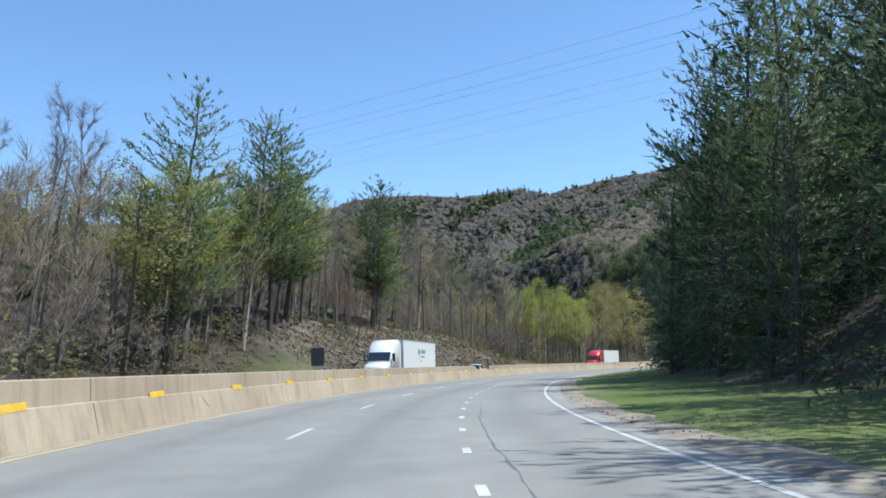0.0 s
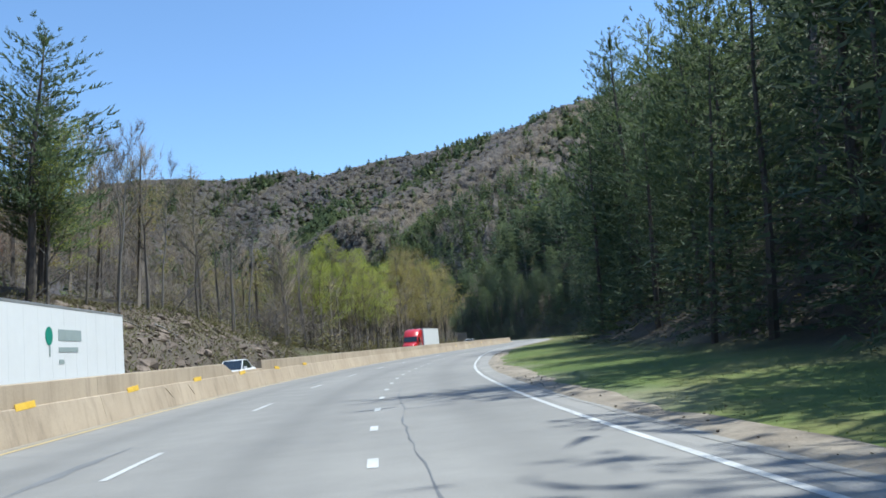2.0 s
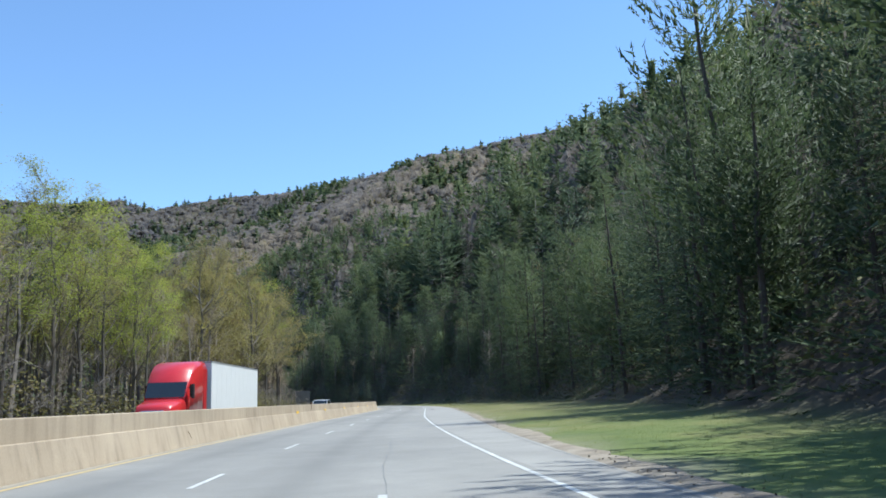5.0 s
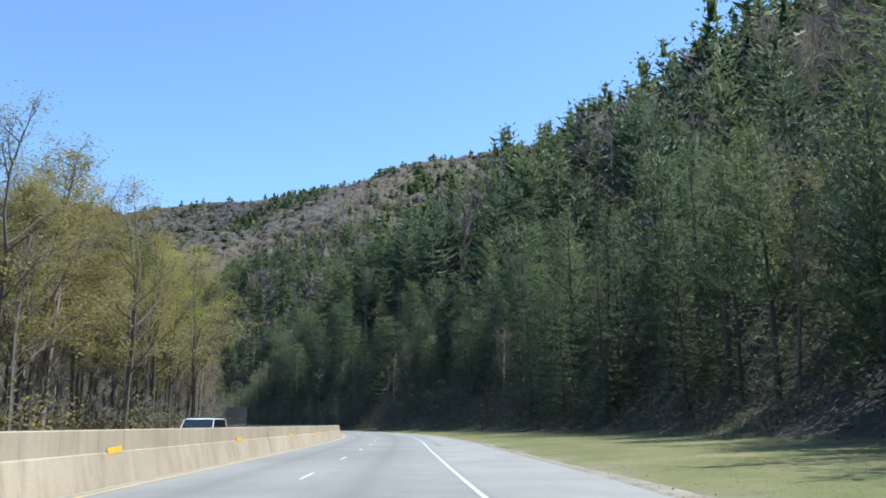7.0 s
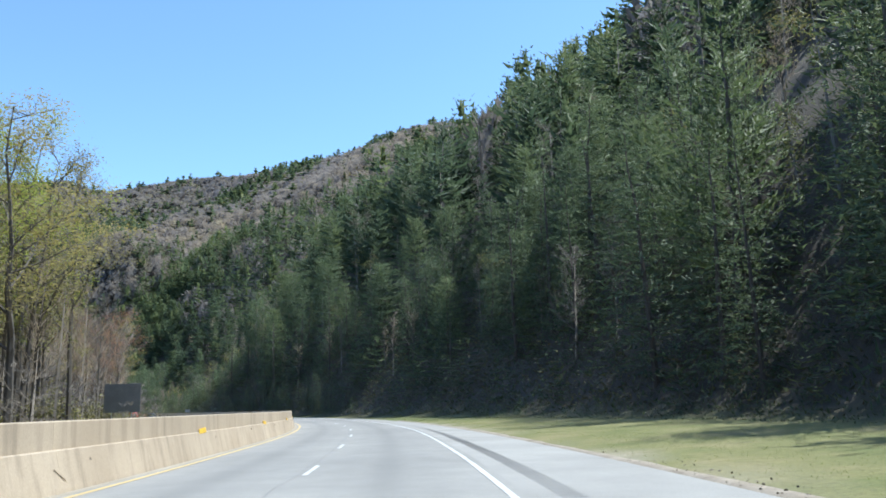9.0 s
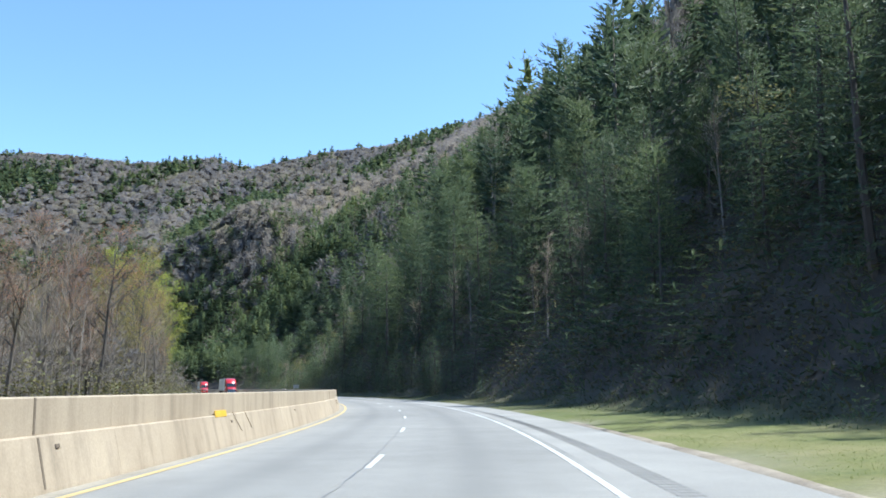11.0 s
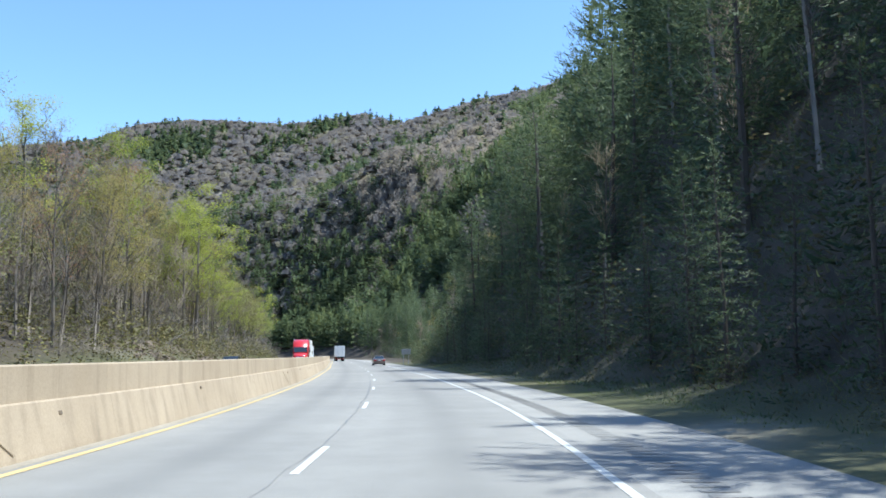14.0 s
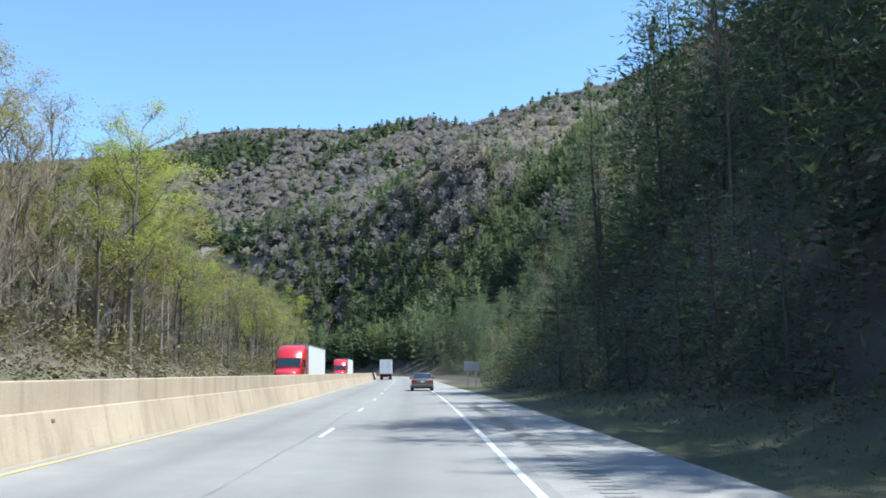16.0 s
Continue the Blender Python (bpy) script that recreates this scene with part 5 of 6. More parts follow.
    woods("slope_evergreen_brush", [bush(295 + i, 76, 0.62) for i in range(4)], x[k], y[k], h[k], HEMLOCK, "low evergreen brush covering the shaded slope", 14, None, 1.9, sink=-0.05)
    woods("slope_brown_brush", [bush(299 + i, 84, 0.6) for i in range(4)], x[~k], y[~k], h[~k], SCRUB, "brown brush covering the shaded slope", 15, None, 1.9, sink=-0.05)


def build_undergrowth():
    """Ferns, shoots and dead stalks over the shaded slope."""
    rs = np.random.RandomState(305)
    for name, mat, label, n in (("slope_ferns", HEMLOCK, "low green shoots covering the shaded slope", 34000), ("slope_dead_stalks", SCRUB, "brown stalks and dead leaves on the shaded slope", 26000)):
        s = rs.uniform(240, 600, n)
        v = -1.5 + 13 * rs.uniform(0, 1, n) ** 1.3
        x, y = at(s, tree_line(s) + v)
        o = np.stack([x, y, ground_at(x, y)], 1)
        w = unit(rs.normal(0, 0.7, (n, 3)) * (1, 1, 0.3) + (-0.25, 0, 0.8))
        size = rs.uniform(0.12, 0.5, n) * np.clip(0.5 + v / 4, 0.35, 1)
        ob = soup(name, blades(o, w, size, size * rs.uniform(0.14, 0.4, n), rs), mat)
        tagged(ob, label, "undergrowth", "", "stuff")


def build_cut_growth():
    """Dead stalks, grass tufts and vines among the rocks of the cut."""
    rs = np.random.RandomState(307)
    for name, mat, label, n in (("cut_dead_stalks", SCRUB, "brown stalks and dead leaves among the rocks", 22000), ("cut_green_shoots", DULL_BUDS, "first green shoots among the rocks", 9000)):
        s = rs.uniform(86, 168, n)
        w = 1.6 + 12 * rs.uniform(0, 1, n)
        keep = rs.uniform(-0.8, 1, n) < wave(s, w * 2, 4, 77) + (0.3 if mat is SCRUB else -0.35 + 0.6 * (s > 138))
        s, w = s[keep], w[keep]
        x, y = at(s, LEFT_EDGE - w)
        o = np.stack([x, y, ground_at(x, y)], 1)
        way = unit(rs.normal(0, 0.7, (len(s), 3)) * (1, 1, 0.3) + (0.2, 0, 0.9))
        size = rs.uniform(0.15, 0.7, len(s))
        tagged(soup(name, blades(o, way, size, size * rs.uniform(0.1, 0.32, len(s)), rs), mat), label, "undergrowth", "", "stuff")


build_cut_growth()
build_undergrowth()
build_mid_woods()
build_far_woods()
build_outer_woods()
build_brush()
_sx, _sy, _sh = (np.concatenate([a[i] for a in stem_list]) for i in range(3))
_sl = np.concatenate([a[3] for a in stem_list])
woods("wood_trunks", STEMS, _sx, _sy, _sh, BARK, "grey tree trunks standing in the woods", 16, _sl)

# ================= vehicles =================
TYRE = surface("tyre_rubber", (0.02, 0.02, 0.021), (0.035, 0.035, 0.036), 3, 30, 0.85)
RIM = paint("wheel_metal", (0.45, 0.45, 0.46), 0.35, 0.9, 0.0)
BLACK = surface("black_plastic", (0.018, 0.018, 0.019), (0.032, 0.032, 0.033), 2, 30, 0.6)
CHROME = paint("bright_metal", (0.7, 0.7, 0.71), 0.15, 1.0, 0.0)
GLASS = paint("dark_vehicle_glass", (0.02, 0.026, 0.03), 0.05, 0.0, 1.0)
LAMP_RED = paint("red_lamp_lens", (0.35, 0.015, 0.012), 0.2, 0.0, 0.6)
LAMP_CLEAR = paint("clear_lamp_lens", (0.7, 0.7, 0.68), 0.12, 0.0, 1.0)
WHITE_PAINT = paint("white_paint", (0.78, 0.79, 0.79), 0.35)
TRAILER_WHITE = paint("white_trailer_panel", (0.76, 0.78, 0.79), 0.45, 0.0, 0.1, 0.04)
RED_PAINT = paint("red_truck_paint", (0.55, 0.025, 0.03), 0.3)
BROWN_PAINT = paint("bronze_car_paint", (0.17, 0.14, 0.12), 0.3, 0.5)
DARK_PAINT = paint("dark_car_paint", (0.03, 0.033, 0.04), 0.3, 0.4)
GREEN_MARK = paint("green_mark", (0.02, 0.28, 0.2), 0.5)
GREY_MARK = paint("grey_marking", (0.35, 0.42, 0.42), 0.5)
PLATE = paint("plate_white", (0.6, 0.62, 0.62), 0.5)
GALV = surface("galvanised_metal", (0.35, 0.36, 0.37), (0.48, 0.49, 0.5), 2, 25, 0.5, 0, 0.6)
SIGN_BACK = surface("dull_sign_back", (0.27, 0.285, 0.30), (0.36, 0.375, 0.385), 1, 20, 0.5, 0, 0.3)
SIGN_DULL = surface("weathered_sign_back", (0.15, 0.145, 0.14), (0.22, 0.21, 0.2), 1, 20, 0.55)
SIGN_DARK = surface("dark_sign_back", (0.07, 0.075, 0.085), (0.11, 0.115, 0.125), 1, 20, 0.6)




def loft(bm, rings):
    """Skin over rings of equal length; ends closed."""
    vs = [[bm.verts.new(p) for p in r] for r in rings]
    n = len(rings[0])
    for r0, r1 in zip(vs[:-1], vs[1:]):
        for i in range(n):
            j = (i + 1) % n
            bm.faces.new((r0[i], r0[j], r1[j], r1[i]))
    bm.faces.new(vs[0][::-1])
    bm.faces.new(vs[-1])
    bmesh.ops.recalc_face_normals(bm, faces=bm.faces)
    return bm


def smooth_part(ob):
    for f in ob.data.polygons:
        f.use_smooth = True
    return ob


def wheel(parent, x, y, r, w, outer=1):
    bm = disc(bmesh.new(), (0, 0, 0), r, w, 28)
    bmesh.ops.bevel(bm, geom=[e for e in bm.edges if abs(e.verts[0].co.x - e.verts[1].co.x) < 1e-5], offset=0.12 * r, segments=2, affect="EDGES")
    wh = new("wheel")
    wh.parent = parent
    wh.matrix_basis = pose(x, y, r)
    part("tyre", bm, TYRE, wh)
    bm = disc(bmesh.new(), (outer * w * 0.48, 0, 0), r * 0.62, 0.05, 20)
    for k in range(5):
        a = k * 2 * math.pi / 5
        disc(bm, (outer * (w * 0.48 + 0.03), math.cos(a) * r * 0.36, math.sin(a) * r * 0.36), r * 0.08, 0.02, 8)
    part("rim", bm, RIM, wh)
    return wh


def body_ring(y, hw, z0, z1, hw_top, belly=0.0):
    """Half-round section of a car body at y: sill, flank, shoulder, top."""
    return [(-hw * 0.92, y, z0), (-hw, y, z0 + 0.18), (-hw, y, z0 + (z1 - z0) * 0.6), (-hw * 0.985, y, z1 - 0.06), (-hw_top, y, z1),
            (hw_top, y, z1), (hw * 0.985, y, z1 - 0.06), (hw, y, z0 + (z1 - z0) * 0.6), (hw, y, z0 + 0.18), (hw * 0.92, y, z0)]


def car(name, label, colour, length=4.6, width=1.76, height=1.42, kind="sedan", at_pose=None):
    """A passenger car that faces +y, its middle at the origin."""
    t = thing(name, label, "car", "", at_pose)
    L, hw = length / 2, width / 2
    suv = kind == "suv"
    belt = 1.05 if suv else 0.92
    nose, tail = (0.98, 1.0) if suv else (0.74, 0.96)
    prof = [(-L, 0.42, belt * 0.86, 0.86), (-L + 0.06, 0.30, belt * 0.97, 0.94), (-L + 0.5, 0.2, tail + 0.02, 0.99), (-L + 1.1, 0.18, belt + 0.02, 1.0), (0, 0.17, belt, 1.0),
            (L - 1.5, 0.18, belt - 0.02, 1.0), (L - 0.9, 0.2, (belt + nose) / 2, 0.98), (L - 0.25, 0.26, nose, 0.93), (L, 0.36, nose * 0.8, 0.82)]
    bm = loft(bmesh.new(), [body_ring(y, hw * k, z0, z1, hw * k * 0.88) for y, z0, z1, k in prof])
    bmesh.ops.bevel(bm, geom=bm.edges[:], offset=0.025, segments=2, affect="EDGES")
    smooth_part(part("body", bm, colour, t))
    # greenhouse: dark glass with a painted roof and pillars
    if suv:
        cab = [(-L + 0.12, belt, 0.9), (-L + 0.32, height - 0.05, 0.80), (L - 1.95, height - 0.04, 0.80), (L - 1.2, belt - 0.02, 0.9)]
    else:
        cab = [(-L + 0.75, belt, 0.88), (-L + 1.45, height - 0.05, 0.70), (L - 2.15, height - 0.04, 0.70), (L - 1.3, belt - 0.04, 0.88)]
    bm = bmesh.new()
    rows_ = [[(-hw * k, y, z), (hw * k, y, z)] for y, z, k in cab]
    vs = [[bm.verts.new(p) for p in r] for r in rows_]
    for r0, r1 in zip(vs[:-1], vs[1:]):
        bm.faces.new((r0[0], r0[1], r1[1], r1[0]))
    bm.faces.new([r[0] for r in vs])
    bm.faces.new([r[1] for r in vs][::-1])
    bm.faces.new((vs[0][0], vs[-1][0], vs[-1][1], vs[0][1]))
    bmesh.ops.recalc_face_normals(bm, faces=bm.faces)
    bmesh.ops.bevel(bm, geom=bm.edges[:], offset=0.05, segments=2, affect="EDGES")
    part("window_glass", bm, GLASS, t, "dark tinted window glass")
    bm = bmesh.new()
    y0, y1 = cab[1][0], cab[2][0]
    k = cab[1][2]
    loft(bm, [[(-hw * k * f, y, height - 0.07), (-hw * k * f * 0.93, y, height - 0.02 + e), (0, y, height + e), (hw * k * f * 0.93, y, height - 0.02 + e), (hw * k * f, y, height - 0.07)]
              for y, f, e in ((y0 - 0.06, 0.96, -0.05), (y0 + 0.12, 1.02, 0.0), (y1 - 0.12, 1.02, 0.0), (y1 + 0.06, 0.97, -0.05))])
    smooth_part(part("roof", bm, colour, t))
    for sx in (-1, 1):
        for (ya, za, ka), (yb, zb, kb) in ((cab[0], cab[1]), (cab[2], cab[3])):
            p0, p1 = Vector((sx * hw * ka, ya, za)), Vector((sx * hw * kb, yb, zb))
            bm = bmesh.new()
            d = Vector((0, 0.05, 0))
            loft(bm, [[p + Vector((0.02, 0, 0)) - d, p + Vector((0.02, 0, 0)) + d, p - Vector((0.02, 0, 0)) + d, p - Vector((0.02, 0, 0)) - d] for p in (p0, p1)])
            part("pillar", bm, colour, t)
        bm = box(bmesh.new(), sx * (hw + 0.02) - 0.1, sx * (hw + 0.02) + 0.1, L - 1.75, L - 1.6, belt + 0.0, belt + 0.14, 0.03)
        part("wing_mirror", bm, colour, t)
        bm = box(bmesh.new(), sx * hw * 0.72 - 0.2, sx * hw * 0.72 + 0.2, -L - 0.015, -L + 0.12, belt * 0.72, belt * 0.92, 0.03)
        part("tail_lamp", bm, LAMP_RED, t, "red tail lamp")
        bm = box(bmesh.new(), sx * hw * 0.68 - 0.2, sx * hw * 0.68 + 0.2, L - 0.2, L + 0.01, nose * 0.68, nose * 0.9, 0.03)
        part("headlight", bm, LAMP_CLEAR, t, "clear headlight")
        for y in (-L + 0.85, L - 0.88):
            wheel(t, sx * (hw - 0.1), y, 0.35 if suv else 0.31, 0.2, sx)
    bm = box(bmesh.new(), -hw * 0.94, hw * 0.94, -L - 0.07, -L + 0.15, 0.33, 0.54, 0.05)
    part("rear_bumper", bm, colour, t)
    bm = box(bmesh.new(), -hw * 0.9, hw * 0.9, -L - 0.03, -L + 0.1, 0.2, 0.33, 0.03)
    part("rear_valance", bm, BLACK, t)
    bm = box(bmesh.new(), -hw * 0.94, hw * 0.94, L - 0.2, L + 0.06, 0.3, 0.5, 0.05)
    part("front_bumper", bm, colour, t)
    bm = box(bmesh.new(), -0.16, 0.16, -L - 0.02, -L + 0.01, belt * 0.72, belt * 0.72 + 0.15, 0.01)
    part("number_plate", bm, PLATE, t)
    bm = box(bmesh.new(), -hw * 0.4, hw * 0.4, L - 0.12, L + 0.02, nose * 0.6, nose * 0.8, 0.02)
    part("grille", bm, BLACK, t)
    if suv:
        for sx in (-1, 1):
            bm = box(bmesh.new(), sx * hw * 0.66 - 0.02, sx * hw * 0.66 + 0.02, y0 + 0.1, y1 - 0.2, height, height + 0.06, 0.015)
            part("roof_rail", bm, CHROME, t)
    return t


def dual(t, y, r=0.5, track=1.05):
    for sx in (-1, 1):
        wheel(t, sx * track, y, r, 0.28, sx)
        wheel(t, sx * (track - 0.32), y, r, 0.26, sx)


def semi(name, label, cab_paint, marks=False, length=16.0, at_pose=None, conv=True):
    """Long-nosed tractor with sleeper that faces +y, nose at the origin."""
    t = thing(name, label, "truck", "", at_pose)
    # hood
    bm = loft(bmesh.new(), [[(-w, y, 0.75), (-w, y, z - 0.25), (-w * 0.85, y, z), (w * 0.85, y, z), (w, y, z - 0.25), (w, y, 0.75)]
                            for y, w, z in ((-0.05, 0.80, 1.45), (-0.35, 0.98, 1.68), (-1.2, 1.08, 1.82), (-2.0, 1.15, 1.95))])
    bmesh.ops.bevel(bm, geom=bm.edges[:], offset=0.06, segments=2, affect="EDGES")
    smooth_part(part("hood", bm, cab_paint, t))
    # cab and high-roof sleeper in one shell, rounded towards the front
    bm = loft(bmesh.new(), [[(-w, y, 0.75), (-w, y, z - 0.35), (-w * 0.86, y, z), (w * 0.86, y, z), (w, y, z - 0.35), (w, y, 0.75)]
                            for y, w, z in ((-1.95, 1.12, 2.02), (-2.45, 1.16, 2.85), (-3.0, 1.2, 3.45), (-3.7, 1.24, 3.85), (-4.6, 1.25, 4.0), (-5.6, 1.25, 4.02))])
    bmesh.ops.bevel(bm, geom=bm.edges[:], offset=0.07, segments=2, affect="EDGES")
    smooth_part(part("cab", bm, cab_paint, t))
    bm = loft(bmesh.new(), [[(-w, y, z), (w, y, z), (w, y - 0.03, z), (-w, y - 0.03, z)] for y, w, z in ((-1.93, 1.02, 2.03), (-2.43, 1.04, 2.83))])
    part("windshield", bm, GLASS, t, "dark split windshield")
    for sx in (-1, 1):
        bm = box(bmesh.new(), sx * 1.185 - 0.03, sx * 1.185 + 0.03, -3.25, -2.5, 2.02, 2.7, 0.02)
        part("side_window", bm, GLASS, t)
        bm = box(bmesh.new(), sx * 1.42 - 0.06, sx * 1.42 + 0.06, -2.35, -2.1, 1.95, 2.7, 0.04)
        m = part("wing_mirror", bm, BLACK, t)
        box_ = box(bmesh.new(), sx * 1.3 - 0.14, sx * 1.3 + 0.14, -2.26, -2.2, 2.5, 2.55)
        part("mirror_arm", box_, BLACK, t)
        bm = box(bmesh.new(), sx * 0.84 - 0.16, sx * 0.84 + 0.16, -0.45, -0.1, 0.98, 1.25, 0.05)
        part("headlight", bm, LAMP_CLEAR, t, "clear headlight")
        bm = disc(bmesh.new(), (sx * 1.0, -4.3, 0.72), 0.32, 1.5, 20, "Y")
        part("fuel_tank", bm, CHROME, t, "bright metal fuel tank")
        bm = box(bmesh.new(), sx * 1.05 - 0.22, sx * 1.05 + 0.22, -1.75, -0.55, 1.0, 1.28, 0.1)
        part("fender", bm, cab_paint, t)
        bm = box(bmesh.new(), sx * 1.24 - 0.02, sx * 1.24 + 0.02, -5.6, -4.9, 0.8, 3.6, 0.02)
        part("side_fairing", bm, cab_paint, t)
        wheel(t, sx * 1.02, -1.15, 0.5, 0.3, sx)
    bm = box(bmesh.new(), -0.58, 0.58, -0.12, 0.0, 0.85, 1.4, 0.05)
    part("grille", bm, CHROME, t, "bright metal grille")
    bm = box(bmesh.new(), -1.18, 1.18, -0.3, 0.08, 0.42, 0.82, 0.08)
    part("front_bumper", bm, cab_paint, t)
    bm = box(bmesh.new(), -0.45, 0.45, -8.4, -1.0, 0.62, 0.82, 0.02)
    part("chassis", bm, BLACK, t)
    for y in (-6.9, -8.15):
        dual(t, y)
    # black panel added for the deep shade between cab and trailer
    bm = box(bmesh.new(), -1.16, 1.16, -5.78, -5.6, 0.85, 3.7, 0.03)
    part("cab_back", bm, BLACK, t, "black panel standing in for the shaded gap behind the sleeper")
    # trailer
    y1 = -6.55
    y0 = y1 - length
    bm = box(bmesh.new(), -1.28, 1.28, y0, y1, 1.15, 4.08, 0.04, 2)
    tr = part("trailer_box", bm, TRAILER_WHITE, t, "white box trailer")
    bm = box(bmesh.new(), -1.295, 1.295, y0 - 0.01, y1 + 0.01, 1.1, 1.25, 0.01)
    part("trailer_rail", bm, GALV, t)
    bm = box(bmesh.new(), -1.292, 1.292, y0 - 0.008, y1 + 0.008, 4.0, 4.1, 0.01)
    part("trailer_rail", bm, GALV, t)
    for sx in (-1, 1):
        for k in range(1, int(length / 1.22)):
            bm = box(bmesh.new(), sx * 1.28 - 0.003, sx * 1.28 + 0.003, y1 - k * 1.22 - 0.02, y1 - k * 1.22 + 0.02, 1.25, 4.0)
            part("panel_seam", bm, TRAILER_WHITE, t)
        bm = box(bmesh.new(), sx * 0.62 - 0.6, sx * 0.62 + 0.6, y0 - 0.03, y0, 1.25, 3.98, 0.015)
        part("rear_door", bm, TRAILER_WHITE, t)
        bm = box(bmesh.new(), sx * 0.62 - 0.02, sx * 0.62 + 0.02, y0 - 0.07, y0 - 0.02, 1.2, 3.98)
        part("door_bar", bm, GALV, t)
        bm = box(bmesh.new(), sx * 1.05 - 0.12, sx * 1.05 + 0.12, y0 - 0.03, y0 + 0.02, 0.95, 1.08, 0.02)
        part("tail_lamp", bm, LAMP_RED, t, "red tail lamp")
        bm = box(bmesh.new(), sx * 0.75 - 0.05, sx * 0.75 + 0.05, y1 - 2.7, y1 - 2.6, 0.3, 1.12)
        part("landing_leg", bm, BLACK, t)
        bm = box(bmesh.new(), sx * 0.4 - 0.05, sx * 0.4 + 0.05, y0 - 0.02, y0 + 0.06, 0.5, 1.12)
        part("guard_post", bm, BLACK, t)
    bm = box(bmesh.new(), -1.15, 1.15, y0 - 0.03, y0 + 0.07, 0.5, 0.6)
    part("rear_guard", bm, LAMP_RED, t, "red and white rear guard")
    for y in (y0 + 1.2, y0 + 2.45):
        dual(t, y)
    if marks:
        for sx in (-1, 1):
            x = sx * 1.29
            bm = disc(bmesh.new(), (x, y1 - 7.0, 2.95), 0.34, 0.012, 20)
            part("emblem", bm, GREEN_MARK, t, "round green emblem")
            bm = box(bmesh.new(), x - 0.006, x + 0.006, y1 - 7.1, y1 - 6.98, 2.2, 2.65)
            part("emblem_stem", bm, GREY_MARK, t)
            for z, h, ln in ((3.0, 0.42, 2.4), (2.45, 0.18, 2.0), (2.0, 0.16, 0.5)):
                bm = box(bmesh.new(), x - 0.006, x + 0.006, y1 - 7.9 - ln, y1 - 7.9, z - h / 2, z + h / 2)
                part("lettering_bar", bm, GREY_MARK, t, "illegible lettering bar")
        bm = box(bmesh.new(), -0.42, 0.42, -3.02, -2.98, 3.3, 3.42, 0.01)
        bmesh.ops.rotate(bm, verts=bm.verts, cent=(0, -3.0, 3.36), matrix=Matrix.Rotation(radians(42), 3, "X"))
        part("roof_mark", bm, GREEN_MARK, t, "green roof marking")
    return t


def on_road(s, u, turn=0):
    x, y = at(s, u)
    return pose(float(x), float(y), 0.0, 0, 0, heading(s) + turn)


# the other carriageway: they face us
semi("white_semi_truck", "white long-nosed semi truck with green emblem on its box trailer", WHITE_PAINT, True, 16.0, on_road(72.5, -5.2, 181.5))
semi("red_semi_truck", "red semi truck with plain white box trailer", RED_PAINT, False, 13.5, on_road(180, -4.8, 180))
semi("red_semi_truck", "bright red high-roof semi truck pulling a white trailer", RED_PAINT, False, 16.0, on_road(503, -4.6, 180))
semi("red_semi_truck", "distant red semi truck following another red truck", RED_PAINT, False, 16.0, on_road(583, -6.4, 180))
car("white_suv", "white sport utility car with roof rails behind the barrier", WHITE_PAINT, 4.9, 1.95, 1.85, "suv", on_road(238, -4.4, 180))
car("white_car", "low white saloon car behind the barrier", WHITE_PAINT, 4.6, 1.8, 1.55, "sedan", on_road(110.5, -4.8, 180))
car("dark_car", "dark saloon car in the far opposite lane", DARK_PAINT, 4.6, 1.8, 1.5, "sedan", on_road(455, -8.5, 180))
# ahead of us
car("bronze_sedan", "dark bronze four-door saloon seen from behind", BROWN_PAINT, 4.6, 1.76, 1.42, "sedan", on_road(499, 7.0))
semi("box_truck", "white semi truck and box trailer far ahead", WHITE_PAINT, False, 14.0, on_road(618, 1.9, 0))


# ================= signs =================
def sign(name, label, x, y, z0, w, h, turn, mat, posts=2):
    t = thing(name, label, "road sign", "", pose(x, y, float(relief(np.array([x]), np.array([y]))[0]), 0, 0, turn))
    bm = box(bmesh.new(), -w / 2, w / 2, -0.015, 0.015, z0, z0 + h, 0.01, 1)
    part("panel", bm, mat, t)
    for k in range(posts):
        px = (k - (posts - 1) / 2) * w * 0.55
        bm = box(bmesh.new(), px - 0.05, px + 0.05, 0.02, 0.1, -0.3, z0 + h * 0.95)
        part("post", bm, GALV, t)
    for zz in (z0 + h * 0.25, z0 + h * 0.75):
        bm = box(bmesh.new(), -w * 0.48, w * 0.48, 0.016, 0.05, zz - 0.03, zz + 0.03)
        part("rail", bm, GALV, t)
    return t


sx_, sy_ = at(84, -15.2)
sign("dark_sign", "dark unlit back of a road sign on steel posts", float(sx_), float(sy_), 1.6, 1.5, 1.9, heading(79.5), SIGN_DARK)
sx_, sy_ = at(325.5, -16)
sign("wide_sign", "wide grey-brown back of a road sign among trees", float(sx_), float(sy_), 1.5, 3.2, 2.6, heading(318), SIGN_DULL)
sx_, sy_ = at(512, 12.2)
sign("grey_sign", "grey shaded road sign beside the shoulder", float(sx_), float(sy_), 1.5, 1.5, 0.9, heading(490), SIGN_BACK)


# ================= power cables high over the road =================
CABLE = surface("cable", (0.09, 0.09, 0.095), (0.14, 0.14, 0.145), 1, 10, 0.6)


def power_cable(y_mid, height):
    """A cable from the left woods to the right-hand slope, sagging a little."""
    q = np.linspace(-1, 1, 25)
    x = -40 + 85 * q
    pts = np.column_stack([x, y_mid - 0.70 * x, height + 1.6 * q ** 2])
    ob = soup("power_cable", tube(pts, np.full(25, 0.01), 5), CABLE)
    tagged(ob, "thin dark power cable strung high across the valley", "cable", "power cables")


